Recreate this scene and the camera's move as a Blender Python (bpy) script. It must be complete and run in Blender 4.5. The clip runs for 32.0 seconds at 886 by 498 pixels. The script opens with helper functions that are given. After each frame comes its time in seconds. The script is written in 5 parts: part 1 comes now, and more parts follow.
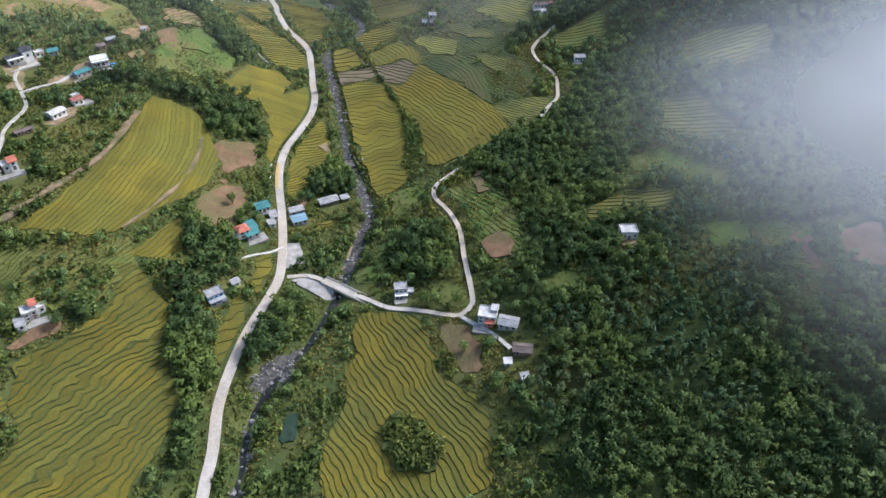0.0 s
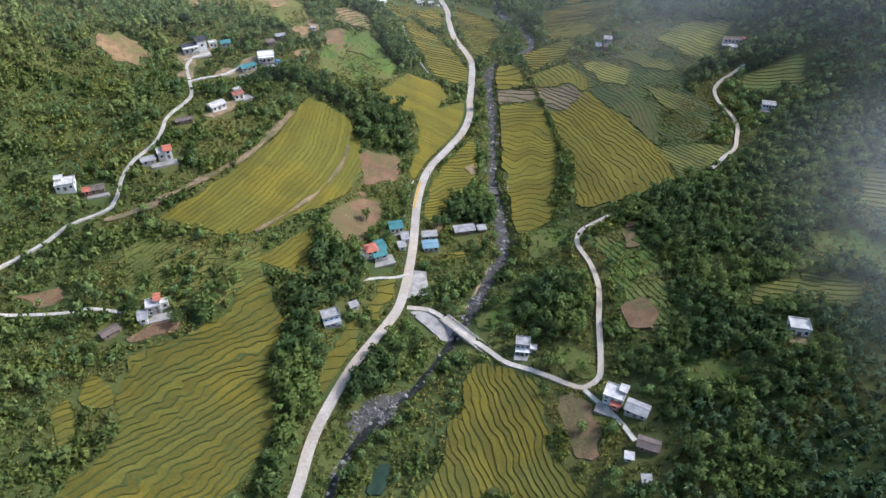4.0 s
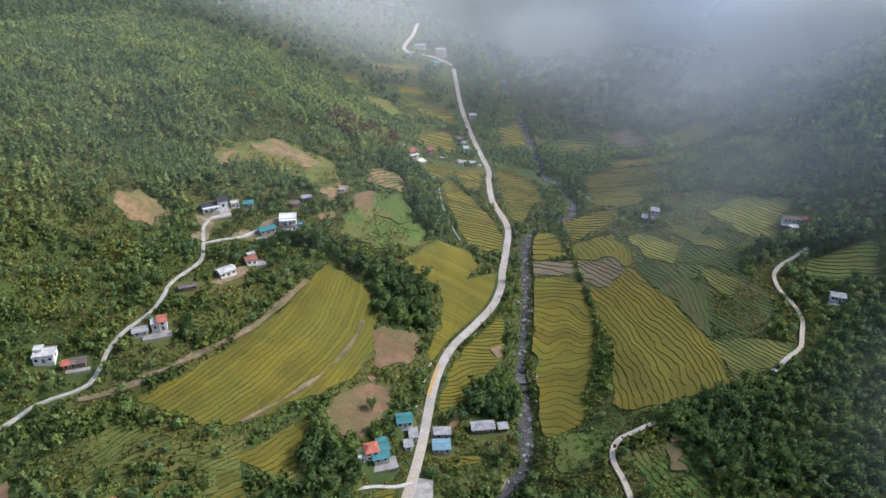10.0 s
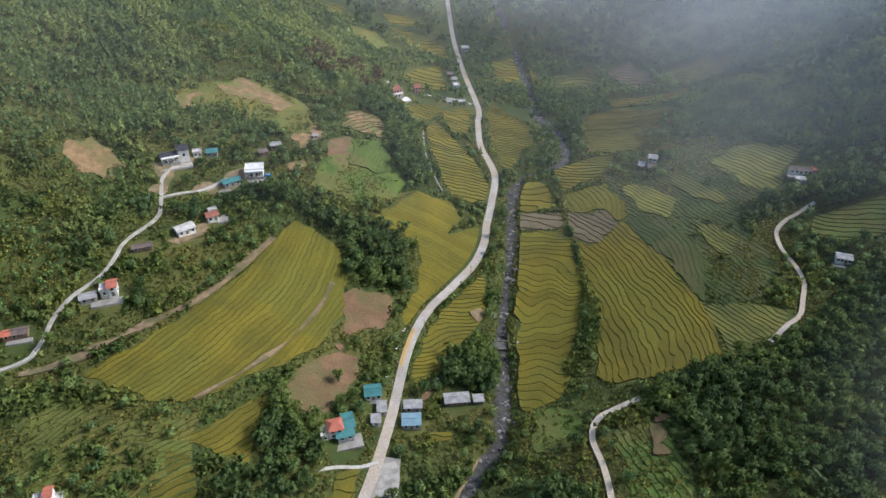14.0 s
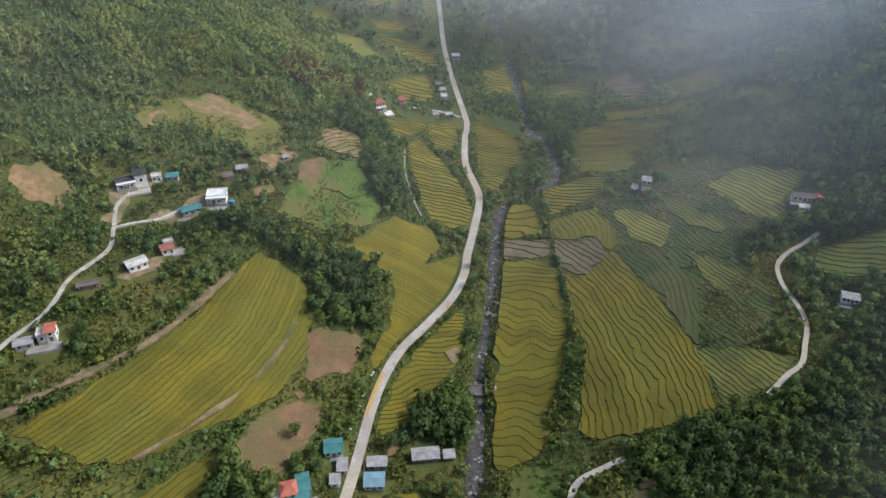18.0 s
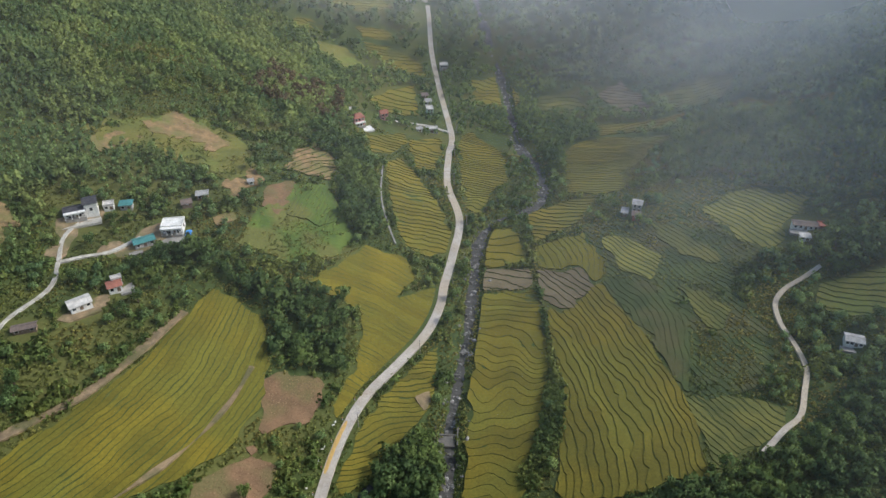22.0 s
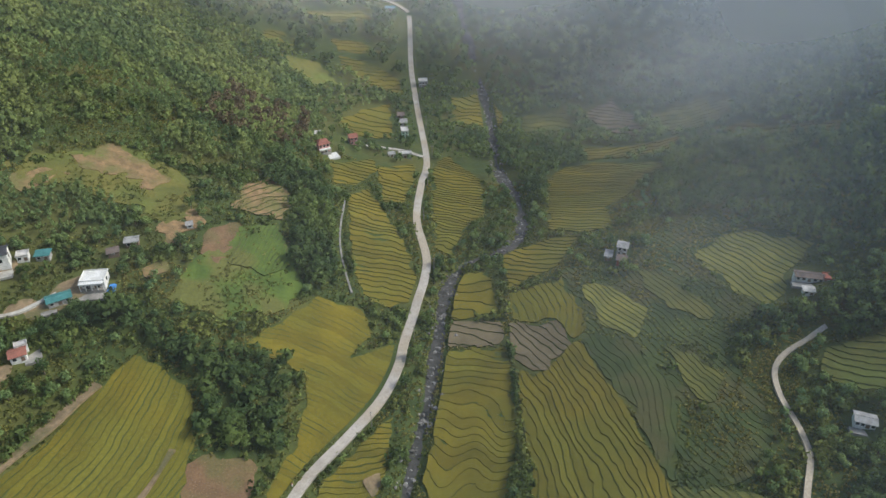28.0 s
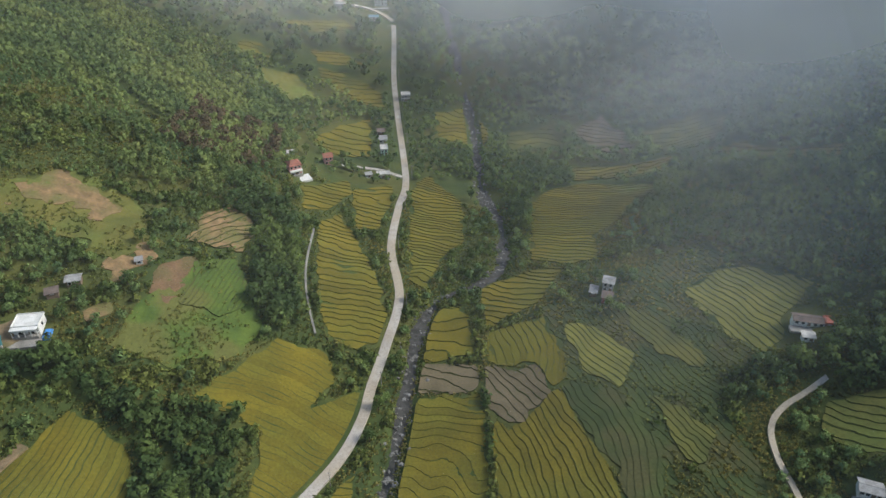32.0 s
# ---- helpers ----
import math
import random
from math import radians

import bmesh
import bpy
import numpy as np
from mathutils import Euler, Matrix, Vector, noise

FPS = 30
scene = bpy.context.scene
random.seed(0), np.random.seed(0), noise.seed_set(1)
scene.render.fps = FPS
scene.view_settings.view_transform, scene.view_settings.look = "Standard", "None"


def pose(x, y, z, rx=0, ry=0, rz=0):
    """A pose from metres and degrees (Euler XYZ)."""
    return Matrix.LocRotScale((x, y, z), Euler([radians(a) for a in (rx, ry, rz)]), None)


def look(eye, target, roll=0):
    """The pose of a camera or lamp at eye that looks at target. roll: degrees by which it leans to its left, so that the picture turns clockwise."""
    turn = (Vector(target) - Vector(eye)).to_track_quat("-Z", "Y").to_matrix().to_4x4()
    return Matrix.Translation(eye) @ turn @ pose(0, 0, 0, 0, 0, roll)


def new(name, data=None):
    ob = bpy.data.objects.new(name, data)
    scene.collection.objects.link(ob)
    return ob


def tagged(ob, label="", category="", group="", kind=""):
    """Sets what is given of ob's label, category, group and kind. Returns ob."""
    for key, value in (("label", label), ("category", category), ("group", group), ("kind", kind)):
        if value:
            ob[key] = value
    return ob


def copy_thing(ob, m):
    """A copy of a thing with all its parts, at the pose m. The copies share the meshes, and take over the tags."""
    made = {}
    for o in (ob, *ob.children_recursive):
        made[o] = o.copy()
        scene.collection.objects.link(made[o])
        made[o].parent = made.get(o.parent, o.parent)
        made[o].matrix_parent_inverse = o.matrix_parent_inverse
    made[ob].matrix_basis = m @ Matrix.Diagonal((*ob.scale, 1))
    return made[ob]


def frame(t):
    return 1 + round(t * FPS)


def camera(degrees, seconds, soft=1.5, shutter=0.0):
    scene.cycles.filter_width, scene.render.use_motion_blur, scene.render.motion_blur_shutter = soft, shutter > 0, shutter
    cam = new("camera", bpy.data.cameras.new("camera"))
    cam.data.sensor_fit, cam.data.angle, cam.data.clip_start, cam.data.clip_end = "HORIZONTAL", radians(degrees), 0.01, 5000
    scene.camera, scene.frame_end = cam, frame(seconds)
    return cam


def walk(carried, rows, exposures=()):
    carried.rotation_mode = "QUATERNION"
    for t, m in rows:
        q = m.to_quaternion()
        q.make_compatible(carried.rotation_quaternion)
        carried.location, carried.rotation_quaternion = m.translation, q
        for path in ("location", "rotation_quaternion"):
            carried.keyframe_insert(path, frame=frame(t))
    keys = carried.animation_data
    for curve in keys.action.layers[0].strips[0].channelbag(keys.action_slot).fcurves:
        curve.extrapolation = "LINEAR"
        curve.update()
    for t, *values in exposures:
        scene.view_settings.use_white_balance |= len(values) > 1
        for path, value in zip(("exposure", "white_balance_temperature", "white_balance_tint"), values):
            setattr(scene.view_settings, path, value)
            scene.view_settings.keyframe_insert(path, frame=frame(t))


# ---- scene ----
# seconds, eye (m), heading to the left of +y, tilt and lean (degrees)
PATH = [
    (0.0, -0.00, 0.00, 204.00, -20.859, -38.932, 0.102),
    (0.5, 0.95, 3.66, 203.98, -19.138, -38.946, 0.120),
    (1.0, 2.01, 7.28, 203.92, -13.806, -38.960, -0.098),
    (1.5, 3.34, 10.82, 203.80, -8.349, -38.972, -0.295),
    (2.0, 4.89, 14.25, 203.66, -6.313, -38.955, -0.345),
    (2.5, 6.51, 17.71, 203.53, -6.226, -38.943, -0.271),
    (3.0, 8.05, 21.19, 203.42, -6.211, -38.935, -0.234),
    (3.5, 9.53, 24.62, 203.31, -6.216, -38.893, -0.188),
    (5.5, 15.45, 38.38, 202.94, -4.939, -38.781, -0.063),
    (6.0, 16.90, 41.87, 202.96, -3.554, -38.805, -0.093),
    (6.5, 18.42, 45.35, 203.01, -2.159, -38.816, -0.121),
    (7.0, 19.94, 48.80, 203.05, -1.235, -38.828, -0.094),
    (7.5, 21.45, 52.23, 203.16, -1.160, -38.869, -0.104),
    (8.0, 22.92, 55.91, 203.26, -1.154, -38.561, -0.023),
    (8.5, 24.30, 59.66, 203.31, -1.236, -34.306, 0.057),
    (9.0, 25.65, 62.99, 203.24, -1.245, -29.536, 0.084),
    (9.5, 27.07, 66.16, 203.07, -1.230, -28.097, 0.105),
    (10.0, 28.65, 69.48, 202.86, -1.194, -28.060, 0.099),
    (10.5, 30.29, 72.92, 202.67, -1.138, -28.019, 0.150),
    (11.0, 31.91, 76.27, 202.44, -1.100, -27.986, 0.135),
    (11.5, 33.46, 79.45, 202.20, -1.052, -28.809, 0.175),
    (12.0, 35.00, 82.78, 201.98, -1.062, -32.552, 0.163),
    (12.5, 36.63, 86.40, 201.90, -1.014, -33.766, 0.153),
    (13.0, 38.34, 90.12, 201.97, -0.974, -33.800, 0.142),
    (13.5, 40.03, 93.69, 202.21, -0.866, -33.889, 0.081),
    (14.0, 41.70, 97.31, 202.49, -0.818, -33.969, 0.114),
    (14.5, 43.33, 100.86, 202.66, -0.755, -34.019, 0.125),
    (16.5, 49.68, 115.02, 202.81, -0.611, -34.120, 0.190),
    (17.0, 51.35, 118.72, 202.96, -0.566, -34.190, 0.182),
    (17.5, 53.12, 122.45, 203.12, -0.509, -34.218, 0.189),
    (18.0, 54.95, 125.79, 203.32, -0.391, -34.294, 0.151),
    (18.5, 56.85, 129.01, 203.56, -0.292, -34.340, 0.084),
    (19.0, 58.82, 132.28, 203.82, -0.177, -34.415, 0.025),
    (19.5, 60.75, 135.68, 203.96, -0.079, -34.431, -0.047),
    (20.0, 62.56, 139.11, 203.98, -0.015, -34.452, -0.061),
    (20.5, 64.16, 142.46, 203.94, 0.009, -34.479, -0.073),
    (21.0, 65.64, 145.82, 203.82, 0.008, -34.507, -0.088),
    (21.5, 67.08, 149.22, 203.65, 0.028, -34.491, -0.069),
    (22.0, 68.52, 152.71, 203.49, 0.024, -34.495, -0.072),
    (22.5, 69.93, 156.25, 203.36, 0.055, -34.487, -0.071),
    (23.0, 71.31, 159.71, 203.24, 0.072, -34.521, -0.086),
    (23.5, 72.70, 163.19, 203.07, 0.090, -34.529, -0.095),
    (24.0, 74.13, 166.65, 202.92, 0.103, -34.527, -0.087),
    (24.5, 75.59, 170.03, 202.75, 0.136, -34.533, -0.107),
    (25.0, 77.08, 173.33, 202.63, 0.175, -34.545, -0.098),
    (25.5, 78.58, 176.64, 202.53, 0.191, -34.555, -0.144),
    (27.5, 84.33, 190.04, 202.17, 0.257, -34.601, -0.128),
    (28.0, 85.67, 193.42, 202.11, 0.217, -34.594, -0.082),
    (28.5, 86.93, 196.77, 202.06, 0.173, -34.591, -0.085),
    (29.0, 88.13, 200.04, 202.01, 0.141, -34.598, -0.015),
    (29.5, 89.34, 203.30, 201.91, 0.103, -34.593, 0.037),
    (30.0, 90.61, 206.60, 201.78, 0.072, -34.577, 0.092),
    (30.5, 91.94, 209.95, 201.64, 0.037, -34.569, 0.147),
    (31.0, 93.28, 213.29, 201.58, 0.019, -34.556, 0.169),
    (31.5, 94.68, 216.61, 201.56, 0.007, -34.544, 0.239),
    (32.0, 96.12, 219.89, 201.54, -0.000, -34.536, 0.222),
]


def aimed(x, y, z, heading, tilt, lean):
    h, p = radians(heading), radians(tilt)
    ahead = Vector((-math.sin(h) * math.cos(p), math.cos(h) * math.cos(p), math.sin(p)))
    eye = Vector((x, y, z))
    return look(eye, eye + ahead * 100, lean)


cam = camera(64.27, 32.0)
walk(cam, [(row[0], aimed(*row[1:])) for row in PATH], [(0.0, 0.56, 5450, 16), (6.0, 0.44, 5380, 17), (12.0, 0.22, 5580, 15), (18.0, 0.08, 5720, 12), (24.0, 0.0, 5820, 9), (32.0, -0.06, 5850, 8)])

# ---- world and sun ----
SUN_AZ, SUN_EL = radians(82), radians(41)   # azimuth from +y towards +x
world = bpy.data.worlds.new("sky")
scene.world = world
world.use_nodes = True
wn = world.node_tree.nodes
sky = wn.new("ShaderNodeTexSky")
sky.sky_type, sky.sun_disc = "NISHITA", False
sky.sun_elevation, sky.sun_rotation = SUN_EL, SUN_AZ
sky.air_density, sky.dust_density = 1.5, 4.0
wn["Background"].inputs["Strength"].default_value = 0.135
world.node_tree.links.new(sky.outputs[0], wn["Background"].inputs["Color"])
sun_data = bpy.data.lights.new("sun", "SUN")
sun_data.energy, sun_data.angle, sun_data.color = 3.0, radians(14), (1.0, 0.94, 0.84)
sun = new("sun", sun_data)
sun_way = Vector((math.sin(SUN_AZ) * math.cos(SUN_EL), math.cos(SUN_AZ) * math.cos(SUN_EL), math.sin(SUN_EL)))
sun.matrix_world = look(sun_way * 900, (0, 0, 0))


# ---- materials ----
def material(name, colour, colour2=None, scale=1.0, rough=0.85, fine=8.0, bump=0.0, vary=0.0, island=0.0, metal=0.0, leaf=0.0, third=None, third_scale=0.02, spread=0.12):
    """A surface of two colours mixed by a coarse and a fine noise, with an optional third colour in large patches."""
    mat = bpy.data.materials.new(name)
    mat.use_nodes = True
    nt = mat.node_tree
    n, link = nt.nodes, nt.links.new
    bsdf = n["Principled BSDF"]
    bsdf.inputs["Roughness"].default_value, bsdf.inputs["Metallic"].default_value = rough, metal
    bsdf.inputs["Specular IOR Level"].default_value = 0.25
    geo = n.new("ShaderNodeNewGeometry")

    def noise_at(size, detail=4):
        tex = n.new("ShaderNodeTexNoise")
        tex.inputs["Scale"].default_value, tex.inputs["Detail"].default_value = size, detail
        link(geo.outputs["Position"], tex.inputs["Vector"])
        return tex.outputs["Fac"]

    def ramp(value, lo, hi):
        m = n.new("ShaderNodeMapRange")
        m.inputs["From Min"].default_value, m.inputs["From Max"].default_value = lo, hi
        link(value, m.inputs["Value"])
        return m.outputs["Result"]

    def mix(fac, a, b, blend="MIX"):
        m = n.new("ShaderNodeMix")
        m.data_type, m.blend_type = "RGBA", blend
        for k, v in ((0, fac), (6, a), (7, b)):
            if isinstance(v, (tuple, list)):
                m.inputs[k].default_value = (*v, 1)
            elif isinstance(v, (int, float)):
                m.inputs[k].default_value = v
            else:
                link(v, m.inputs[k])
        return m.outputs[2]

    col = mix(ramp(noise_at(scale), 0.5 - spread, 0.5 + spread), colour, colour2 or tuple(c * 0.75 for c in colour))
    if third:
        col = mix(ramp(noise_at(third_scale, 5), 0.47, 0.6), col, third)
    grain = ramp(noise_at(fine, 3), 0.25, 0.75)
    col = mix(0.35, col, mix(grain, (0.45, 0.45, 0.45), (1.5, 1.5, 1.5)), "MULTIPLY")
    col = mix(1.0, col, (1.2, 1.2, 1.2), "MULTIPLY")
    if vary or island:
        if vary:
            info = n.new("ShaderNodeObjectInfo")
            rnd, amount = info.outputs["Random"], vary
        else:
            rnd, amount = geo.outputs["Random Per Island"], island
        scaled = n.new("ShaderNodeMapRange")
        scaled.inputs["To Min"].default_value, scaled.inputs["To Max"].default_value = 1 - amount, 1 + amount
        link(rnd, scaled.inputs["Value"])
        grey = n.new("ShaderNodeCombineColor")
        for k in range(3):
            link(scaled.outputs["Result"], grey.inputs[k])
        col = mix(1.0, col, grey.outputs["Color"], "MULTIPLY")
    link(col, bsdf.inputs["Base Color"])
    if bump:
        b = n.new("ShaderNodeBump")
        b.inputs["Strength"].default_value, b.inputs["Distance"].default_value = 0.6, bump
        link(noise_at(fine * 0.6, 4), b.inputs["Height"])
        link(b.outputs["Normal"], bsdf.inputs["Normal"])
    if leaf:
        tr = n.new("ShaderNodeBsdfTranslucent")
        link(col, tr.inputs["Color"])
        add = n.new("ShaderNodeMixShader")
        add.inputs["Fac"].default_value = leaf
        link(bsdf.outputs["BSDF"], add.inputs[1])
        link(tr.outputs["BSDF"], add.inputs[2])
        link(add.outputs["Shader"], n["Material Output"].inputs["Surface"])
    return mat


M_GROUND = material("undergrowth", (0.055, 0.073, 0.017), (0.036, 0.053, 0.014), 0.07, 0.95, 0.9, 0.35, third=(0.076, 0.080, 0.020), third_scale=0.02)
M_RICE = material("ripe_rice", (0.134, 0.109, 0.010), (0.090, 0.080, 0.009), 0.045, 0.9, 1.1, 0.15, vary=0.14, third=(0.106, 0.099, 0.012), third_scale=0.03)
M_RICE_DULL = material("ripening_rice", (0.112, 0.092, 0.009), (0.074, 0.068, 0.008), 0.05, 0.9, 1.1, 0.15, vary=0.16, third=(0.082, 0.080, 0.012), third_scale=0.035)
M_RICE_PALE = material("pale_rice", (0.161, 0.152, 0.029), (0.109, 0.114, 0.025), 0.07, 0.9, 2.2, 0.15, vary=0.10)
M_RICE_GREEN = material("greening_rice", (0.106, 0.104, 0.022), (0.066, 0.074, 0.018), 0.08, 0.9, 2.2, 0.15, vary=0.12)
M_FALLOW = material("fallow_weeds", (0.132, 0.122, 0.028), (0.090, 0.096, 0.022), 0.1, 0.95, 0.8, 0.25, vary=0.15, third=(0.104, 0.122, 0.026), third_scale=0.04)
M_STUBBLE = material("stubble_mud", (0.132, 0.106, 0.060), (0.098, 0.081, 0.044), 0.1, 0.95, 2.0, 0.1, vary=0.08)
M_BANK = material("grass_bank", (0.062, 0.074, 0.018), (0.040, 0.052, 0.014), 0.3, 0.95, 3.0, 0.2)
M_GRASSY = material("terrace_grass", (0.055, 0.072, 0.019), (0.036, 0.051, 0.015), 0.10, 0.95, 1.0, 0.25, third=(0.067, 0.066, 0.023), third_scale=0.045)
M_MEADOW = material("meadow", (0.082, 0.118, 0.020), (0.054, 0.086, 0.017), 0.12, 0.95, 0.9, 0.2, third=(0.098, 0.104, 0.026), third_scale=0.05)
M_SOIL = material("bare_soil", (0.171, 0.104, 0.056), (0.122, 0.077, 0.041), 0.16, 0.95, 1.5, 0.3, third=(0.108, 0.090, 0.037), third_scale=0.06)
M_STRAW = material("cut_slope", (0.23, 0.150, 0.072), (0.150, 0.105, 0.050), 0.35, 0.95, 1.2, 0.3, third=(0.125, 0.115, 0.040), third_scale=0.08)
M_TRACK = material("earth_track", (0.235, 0.170, 0.098), (0.150, 0.112, 0.064), 0.3, 0.95, 1.5, 0.15, third=(0.110, 0.100, 0.045), third_scale=0.12)
M_CONCRETE = material("road_concrete", (0.395, 0.357, 0.305), (0.301, 0.268, 0.221), 0.12, 0.8, 1.2, 0.02, third=(0.348, 0.296, 0.221), third_scale=0.03)
M_LANE = material("lane_concrete", (0.40, 0.38, 0.33), (0.28, 0.26, 0.215), 0.3, 0.85, 1.5, 0.02)
M_SLAB = material("yard_concrete", (0.27, 0.255, 0.225), (0.19, 0.18, 0.16), 0.3, 0.85, 1.5, 0.02)
M_GRAVEL = material("gravel", (0.30, 0.285, 0.25), (0.20, 0.19, 0.165), 0.4, 0.9, 2.5, 0.08)
M_BED = material("river_bed", (0.071, 0.067, 0.060), (0.038, 0.037, 0.032), 0.35, 0.9, 1.6, 0.3)
M_WEIR = material("wet_concrete", (0.125, 0.115, 0.098), (0.080, 0.074, 0.064), 0.5, 0.7, 2.0, 0.03)
M_GRAIN = material("drying_rice", (0.46, 0.30, 0.095), (0.38, 0.25, 0.080), 0.8, 0.95, 4.0, 0.02)
M_SACK = material("woven_sack", (0.60, 0.57, 0.50), (0.48, 0.46, 0.40), 2.0, 0.9, 6.0, 0.02)
M_ROCK = material("boulder", (0.187, 0.177, 0.160), (0.093, 0.089, 0.081), 0.6, 0.85, 3.0, 0.1, island=0.5)
M_WATER = material("stream_water", (0.020, 0.021, 0.017), (0.010, 0.011, 0.009), 0.5, 0.4, 2.0, 0.05)
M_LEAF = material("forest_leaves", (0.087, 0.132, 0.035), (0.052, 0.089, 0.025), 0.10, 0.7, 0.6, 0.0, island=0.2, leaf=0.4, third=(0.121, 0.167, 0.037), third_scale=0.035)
# hillside sunlight put into the colour: brighter copy of the forest leaves
M_LEAF_OLD = material("sunlit_old_leaves", (0.166, 0.220, 0.063), (0.083, 0.127, 0.041), 0.10, 0.7, 0.6, 0.0, island=0.25, leaf=0.4, third=(0.211, 0.250, 0.067), third_scale=0.035)
M_LEAF_YOUNG = material("young_leaves", (0.090, 0.145, 0.056), (0.056, 0.102, 0.042), 0.10, 0.7, 0.6, 0.0, island=0.22, leaf=0.4, third=(0.125, 0.165, 0.058), third_scale=0.04)
# brightened the same way, for sunlit hillside and valley trees
M_LEAF_LIT = material("sunlit_leaves", (0.172, 0.241, 0.076), (0.094, 0.155, 0.056), 0.10, 0.7, 0.6, 0.0, island=0.22, leaf=0.4, third=(0.193, 0.257, 0.074), third_scale=0.035)
M_SCRUB = material("scrub_leaves", (0.112, 0.153, 0.034), (0.069, 0.106, 0.025), 0.08, 0.75, 0.7, 0.0, island=0.25, leaf=0.4, third=(0.155, 0.176, 0.037), third_scale=0.03)
M_WEEDS = material("weeds", (0.147, 0.159, 0.033), (0.092, 0.112, 0.027), 0.10, 0.8, 0.7, 0.0, island=0.22, leaf=0.4, third=(0.189, 0.165, 0.039), third_scale=0.03)
M_RUST = material("russet_leaves", (0.135, 0.092, 0.045), (0.092, 0.078, 0.036), 0.2, 0.8, 0.7, 0.0, island=0.3, leaf=0.3)
M_BARK = material("bark", (0.12, 0.09, 0.06), (0.07, 0.055, 0.04), 2.0, 0.95, 9.0, 0.03)
M_WHITE = material("white_render", (0.622, 0.613, 0.580), (0.521, 0.512, 0.470), 0.5, 0.85, 3.0, 0.01)
M_BLUE = material("blue_paint", (0.27, 0.48, 0.76), (0.22, 0.41, 0.68), 0.5, 0.75, 3.0, 0.01)
M_GREY = material("grey_render", (0.36, 0.35, 0.33), (0.27, 0.26, 0.245), 0.5, 0.9, 3.0, 0.01)
M_PINK = material("pink_render", (0.56, 0.30, 0.27), (0.46, 0.24, 0.22), 0.5, 0.85, 3.0, 0.01)
M_MINT = material("mint_render", (0.50, 0.66, 0.50), (0.42, 0.56, 0.43), 0.5, 0.85, 3.0, 0.01)
M_BRICK = material("red_brick", (0.36, 0.15, 0.09), (0.27, 0.11, 0.07), 0.7, 0.9, 4.0, 0.02)
M_WOOD = material("weathered_boards", (0.20, 0.145, 0.10), (0.13, 0.095, 0.065), 1.0, 0.9, 5.0, 0.02)
M_TILE = material("red_roof", (0.40, 0.135, 0.085), (0.32, 0.105, 0.068), 0.6, 0.8, 3.0, 0.02)
M_BROWNROOF = material("brown_fibre_roof", (0.15, 0.115, 0.095), (0.10, 0.08, 0.07), 0.5, 0.9, 3.0, 0.02)
M_GREYROOF = material("grey_fibre_roof", (0.30, 0.295, 0.28), (0.21, 0.205, 0.195), 0.5, 0.85, 3.0, 0.02)
M_TEAL = material("teal_sheet_roof", (0.068, 0.19, 0.18), (0.05, 0.15, 0.145), 0.4, 0.5, 3.0, 0.01)
M_SKYROOF = material("light_blue_sheet_roof", (0.178, 0.273, 0.310), (0.145, 0.229, 0.267), 0.4, 0.5, 3.0, 0.01)
M_FLATROOF = material("flat_roof_screed", (0.50, 0.48, 0.44), (0.33, 0.315, 0.29), 0.5, 0.9, 2.0, 0.01)
M_GLASS = material("dark_pane", (0.03, 0.033, 0.036), (0.02, 0.022, 0.024), 0.5, 0.15, 2.0)
M_OLDTILE = material("weathered_red_roof", (0.28, 0.115, 0.08), (0.21, 0.09, 0.065), 0.6, 0.85, 3.0, 0.02)
M_STALK = material("dry_stalks", (0.27, 0.185, 0.105), (0.19, 0.13, 0.075), 0.2, 0.9, 2.0, 0.0, island=0.4, leaf=0.2)
M_DARKROOF = material("dark_slate_roof", (0.055, 0.055, 0.06), (0.035, 0.035, 0.04), 0.6, 0.8, 3.0, 0.02)
M_POND = material("green_pond", (0.020, 0.040, 0.020), (0.014, 0.030, 0.016), 0.4, 0.5, 2.0)
M_TARP = material("blue_tarpaulin", (0.08, 0.26, 0.62), (0.06, 0.2, 0.5), 0.8, 0.5, 3.0)


# ---- the lie of the land ----
# hills and hollows: x, y, spread, height
NEAR_HILLS = (
    (-180, 60, 130, -4.7), (0, 60, 130, -16.7), (180, 60, 130, 26.2), (-130, 170, 70, 6.1), (-30, 170, 70, -6.4), (60, 170, 70, -2.2),
    (150, 170, 70, -4), (-130, 250, 65, -30), (-50, 250, 65, 16), (30, 250, 65, -18.8), (110, 250, 65, 12.1), (190, 250, 65, -12.3),
    (-140, 330, 62, -9.9), (-60, 330, 62, 9.1), (15, 330, 62, -13.7), (90, 330, 62, -12.8), (160, 330, 62, -2.1), (240, 330, 62, -22.2),
    (-150, 410, 62, 6.9), (-75, 410, 62, -23.6), (0, 410, 62, 24), (75, 410, 62, -21.2), (150, 410, 62, 5.2), (230, 410, 62, -19.6),
)
FAR_HILLS = (
    (-90, 500, 75, 12.3), (0, 500, 75, 7.1), (90, 500, 75, -13.7), (180, 500, 75, 4.1), (-120, 620, 100, 11.3), (0, 620, 100, -15.5),
    (110, 620, 100, 5.1), (230, 620, 100, -67.9), (-120, 800, 150, 52), (60, 800, 150, -88.4), (240, 800, 150, 77.5), (-100, 1050, 220, 55.5),
    (150, 1050, 220, 39.7), (-330, 300, 170, 88.8), (420, 300, 170, 73), (-300, 560, 190, 67.3), (420, 560, 190, 69.7),
)
HILLS = np.array(NEAR_HILLS + FAR_HILLS)
